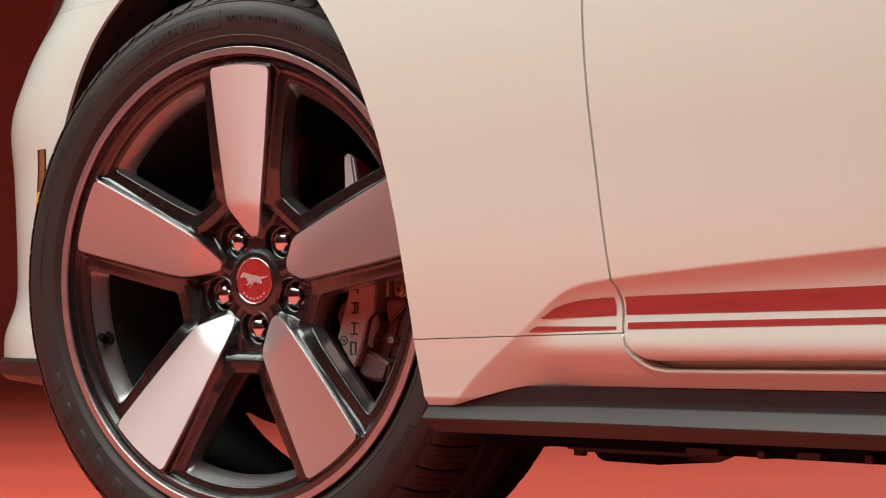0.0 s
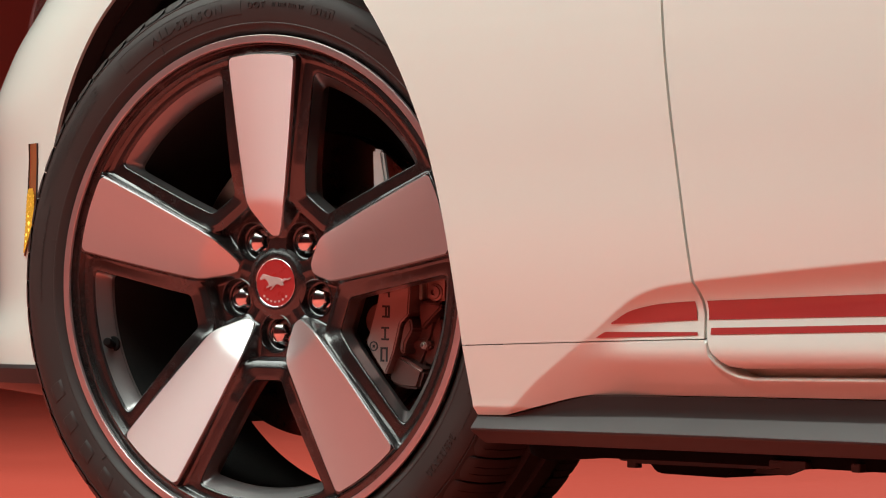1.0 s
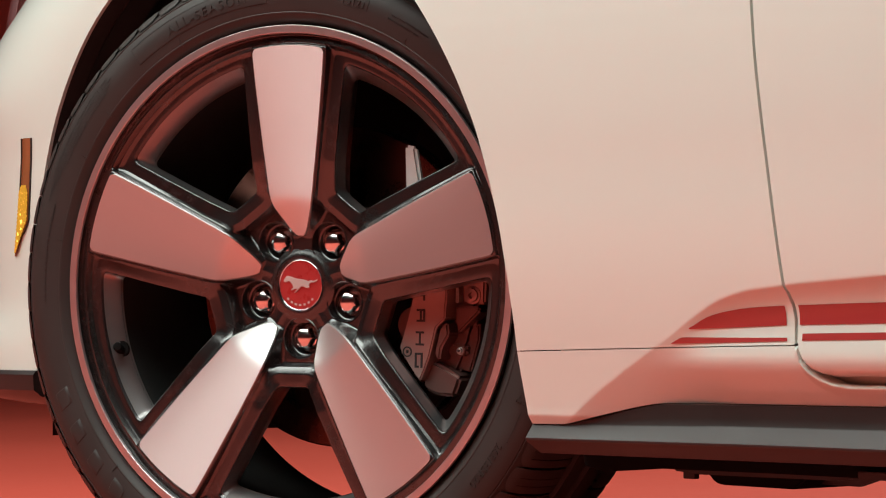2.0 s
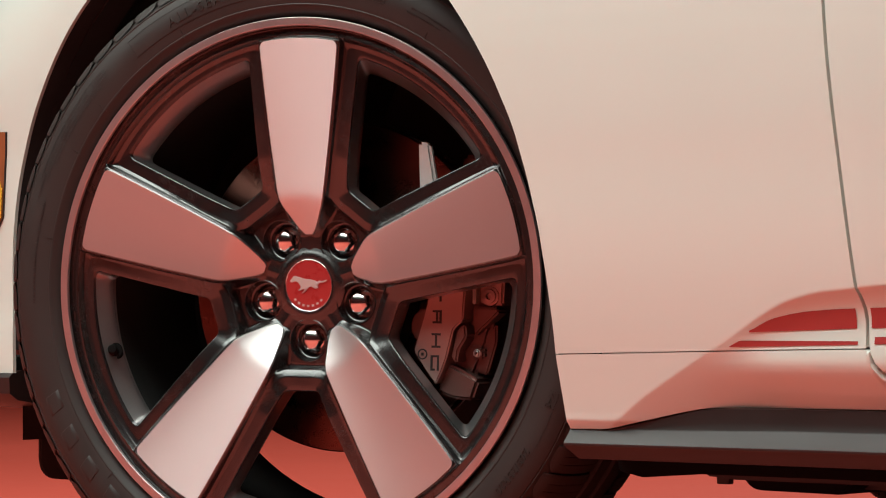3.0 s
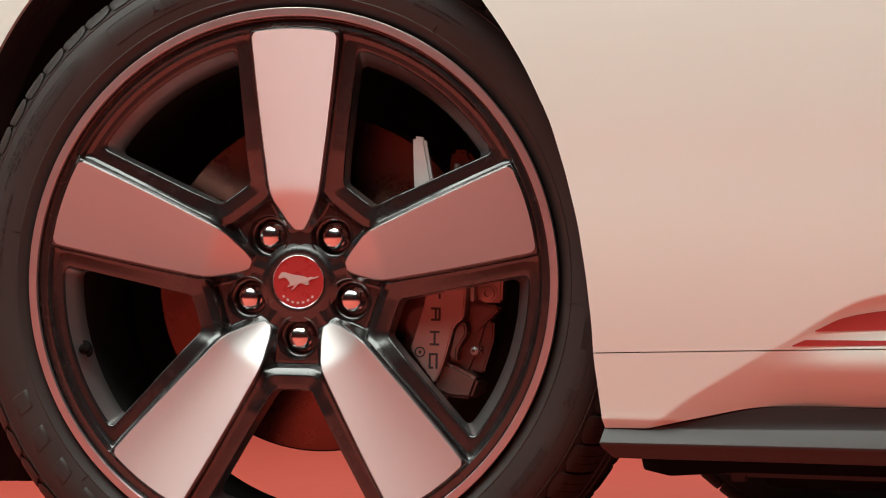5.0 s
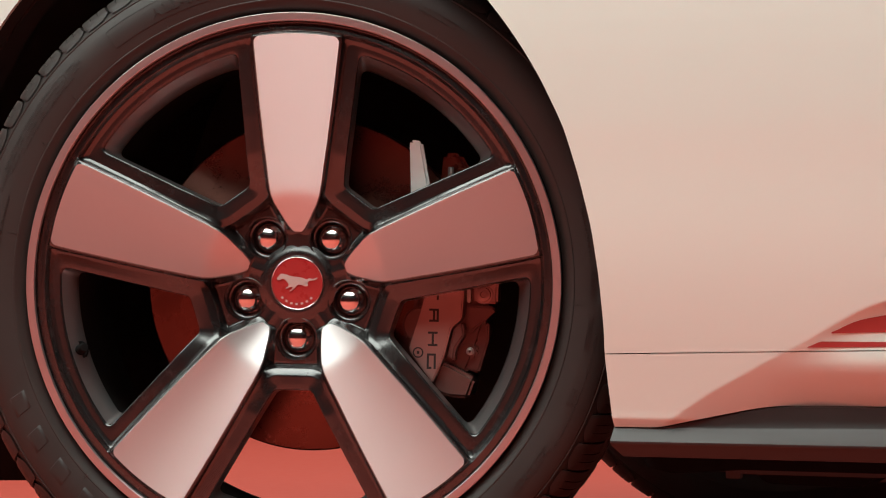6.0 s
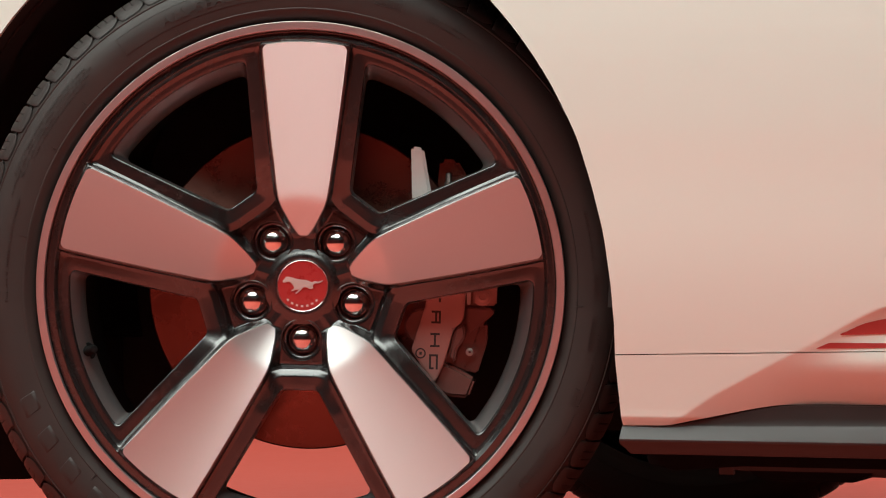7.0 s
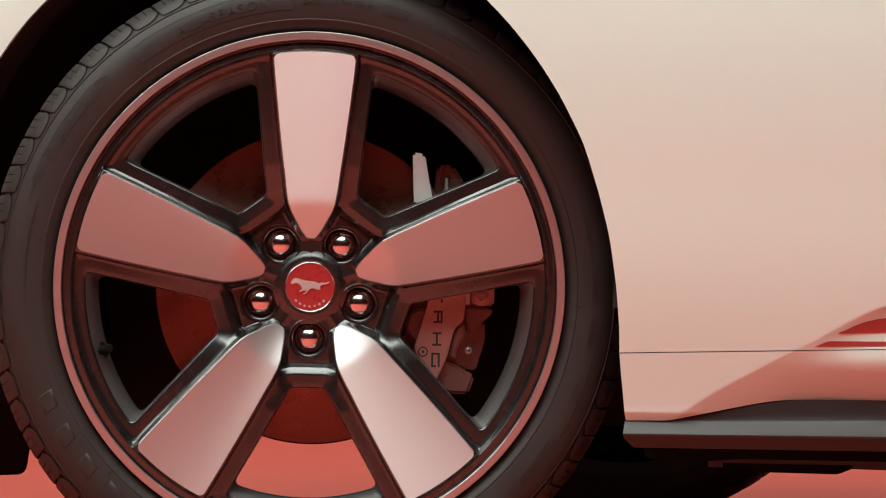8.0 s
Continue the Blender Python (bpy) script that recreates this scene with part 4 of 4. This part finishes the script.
def build_brake():
    prof = [(0.090, 0.085), (0.094, 0.112), (0.100, 0.113), (0.1750, 0.1130), (0.1765, 0.1145), (0.1765, 0.1220), (0.169, 0.123), (0.169, 0.136), (0.1762, 0.137), (0.1762, 0.145), (0.10, 0.1455)]
    v, f = lathe(prof, 180)
    disc = finish("brake_disc", v, f, DISC, car, "ventilated iron brake disc", sharp=35, basis=HUB @ Matrix.Translation((0.002, 0, -0.001)))
    v, f = lathe([(0.0, 0.064), (0.075, 0.066), (0.086, 0.072), (0.092, 0.086), (0.094, 0.110)], 90)
    finish("disc_hat", v, f, MATT, disc, "black centre of the disc")
    # caliper
    def arc(r, a0, a1, n):
        return [(r * math.cos(radians(a)), r * math.sin(radians(a))) for a in np.linspace(a0, a1, n)]
    body = arc(0.118, 34, -36, 16) + arc(0.196, -34, 30, 16)
    cal = part("brake_caliper", prism(body, 0.076, 0.165, 0.006), CALIPER_SHADED, car, "grey multi-piston brake caliper", basis=HUB.copy())
    plate = [(0.136, 0.030), (0.1306, -0.016), (0.1255, -0.035), (0.120, -0.053), (0.1160, -0.066), (0.128, -0.083), (0.1416, -0.1005), (0.1475, -0.088), (0.1530, -0.0734), (0.1607, -0.0424),
             (0.1711, -0.0335), (0.1728, -0.006), (0.172, 0.030)]
    part("face_plate", prism(plate, 0.0485, 0.080, 0.0016), CALIPER, cal, "smooth lettered caliper face")
    bulge = arc(0.0195, 0, 345, 24)
    part("piston_cover", prism([(x + 0.1265, z - 0.0405) for x, z in bulge], 0.058, 0.09, 0.004, 3), CALIPER_SHADED, cal)
    step = [(0.1555, -0.0730), (0.1625, -0.0420), (0.1714, -0.0365), (0.1735, -0.0500), (0.1640, -0.0650), (0.1630, -0.0785)]
    part("caliper_bridge", prism(step, 0.0535, 0.088, 0.0022, 3), CALIPER_SHADED, cal)
    shelf = [(0.1735, -0.0190), (0.2020, -0.0195), (0.2045, -0.0240), (0.1770, -0.0500), (0.1745, -0.0340)]
    part("caliper_rib", prism(shelf, 0.066, 0.09, 0.0022), CALIPER_SHADED, cal)
    web = [(0.1690, -0.0560), (0.1790, -0.0510), (0.1960, -0.0360), (0.1960, -0.0560), (0.1860, -0.0900), (0.1680, -0.0860)]
    part("caliper_web", prism(web, 0.080, 0.10, 0.002), CALIPER_SHADED, cal)
    boss = [(0.1610, -0.0620), (0.1683, -0.0593), (0.1836, -0.0602), (0.1866, -0.0667), (0.1839, -0.0730), (0.1625, -0.0735)]
    part("bolt_boss", prism(boss, 0.0715, 0.10, 0.0025), CALIPER_SHADED, cal)
    end = [(0.1475, -0.0790), (0.1560, -0.0800), (0.1784, -0.0915), (0.1850, -0.0950), (0.1776, -0.1160), (0.1560, -0.1150), (0.1400, -0.1090), (0.1385, -0.1020)]
    part("caliper_end", prism(end, 0.060, 0.12, 0.006, 3), CALIPER_SHADED, cal)
    top = [(0.1775, 0.012), (0.1780, -0.0175), (0.2050, -0.0175), (0.2055, 0.014)]
    part("bolt_boss", prism(top, 0.074, 0.10, 0.0025), CALIPER, cal)
    part("caliper_pad", prism([(0.1735, 0.004), (0.1735, -0.0165), (0.1775, -0.0165), (0.1775, 0.004)], 0.066, 0.10, 0.001), STEEL, cal)
    for x, z, r, y in ((0.1905, -0.0080, 0.0070, 0.0725), (0.1775, -0.0672, 0.0030, 0.0708)):
        v, f = lathe([(r * 1.45, y + 0.003), (r * 1.4, y + 0.0005), (r * 1.05, y), (r, y - 0.002), (r * 0.5, y - 0.0025), (r * 0.45, y + 0.002), (0, y + 0.002)], 28)
        finish("bolt", [(a + x, b, c + z) for a, b, c in v], f, CALIPER if r > 0.005 else STEEL, cal, "bolt head", sharp=30)
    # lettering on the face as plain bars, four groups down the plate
    for x, z, w, h, k in ((0.1418, -0.0085, 0.0100, 0.0115, 0), (0.1421, -0.0301, 0.0100, 0.0136, 1), (0.1413, -0.0546, 0.0100, 0.0150, 2), (0.1402, -0.0778, 0.0094, 0.0160, 3)):
        e = 0.0022
        bars = {0: ((x - w / 2, x + w / 2, z - e / 2, z + e / 2), (x + w / 2 - e, x + w / 2, z - h / 2, z + h / 2)),
                1: ((x - w / 2, x + w / 2 - e, z + h / 2 - e, z + h / 2), (x - w / 2, x + w / 2 - e, z - h / 2, z - h / 2 + e), (x + w / 2 - e, x + w / 2, z - h / 2, z + h / 2),
                    (x - e / 2, x + e / 2, z - h / 2 + e, z + h / 2 - e)),
                2: ((x - w / 2, x + w / 2, z + h / 2 - e, z + h / 2), (x - w / 2, x + w / 2, z - h / 2, z - h / 2 + e), (x - e / 2, x + e / 2, z - h / 2 + e, z + h / 2 - e)),
                3: ((x - w / 2, x - w / 2 + e, z - h / 2, z + h / 2), (x + w / 2 - e, x + w / 2, z - h / 2, z + h / 2), (x - w / 2 + e, x + w / 2 - e, z + h / 2 - e, z + h / 2),
                    (x - w / 2 + e, x + w / 2 - 2 * e, z - h / 2, z - h / 2 + e))}[k]
        for x0, x1, z0, z1 in bars:
            part("letter_bar", box(x0, x1, 0.0479, 0.0488, z0, z1), INK, cal)
    v, f = lathe([(0.0056, 0.0488), (0.0056, 0.0480), (0.0042, 0.0480), (0.0042, 0.0488)], 32)
    finish("round_mark", [(a + 0.1262, b, c - 0.0690) for a, b, c in v], f, INK, cal)
    part("letter_bar", box(0.1250, 0.1275, 0.0479, 0.0488, -0.0705, -0.0675), INK, cal)
    # steering arm behind the disc's edge
    arm = [(0.1105, 0.152), (0.124, 0.150), (0.134, 0.098), (0.113, 0.093)]
    part("steering_knuckle", prism(arm, 0.062, 0.072, 0.003), KNUCKLE, car, "bare cast aluminium knuckle", basis=HUB.copy())
    blk = [(0.140, 0.140), (0.158, 0.140), (0.172, 0.118), (0.150, 0.100), (0.136, 0.098)]
    part("caliper_bracket", prism(blk, 0.112, 0.14, 0.004), DISC, cal, basis=None)
    v, f = lathe([(0.0045, 0.0), (0.0045, 0.010), (0.0032, 0.011), (0.0032, 0.020), (0.0022, 0.021), (0.0, 0.021)], 20)
    nip = finish("bleed_nipple", v, f, STEEL, cal)
    nip.matrix_basis = Matrix.Translation((0.150, 0.098, 0.104)) @ Matrix.Rotation(radians(90), 4, "X")


build_brake()
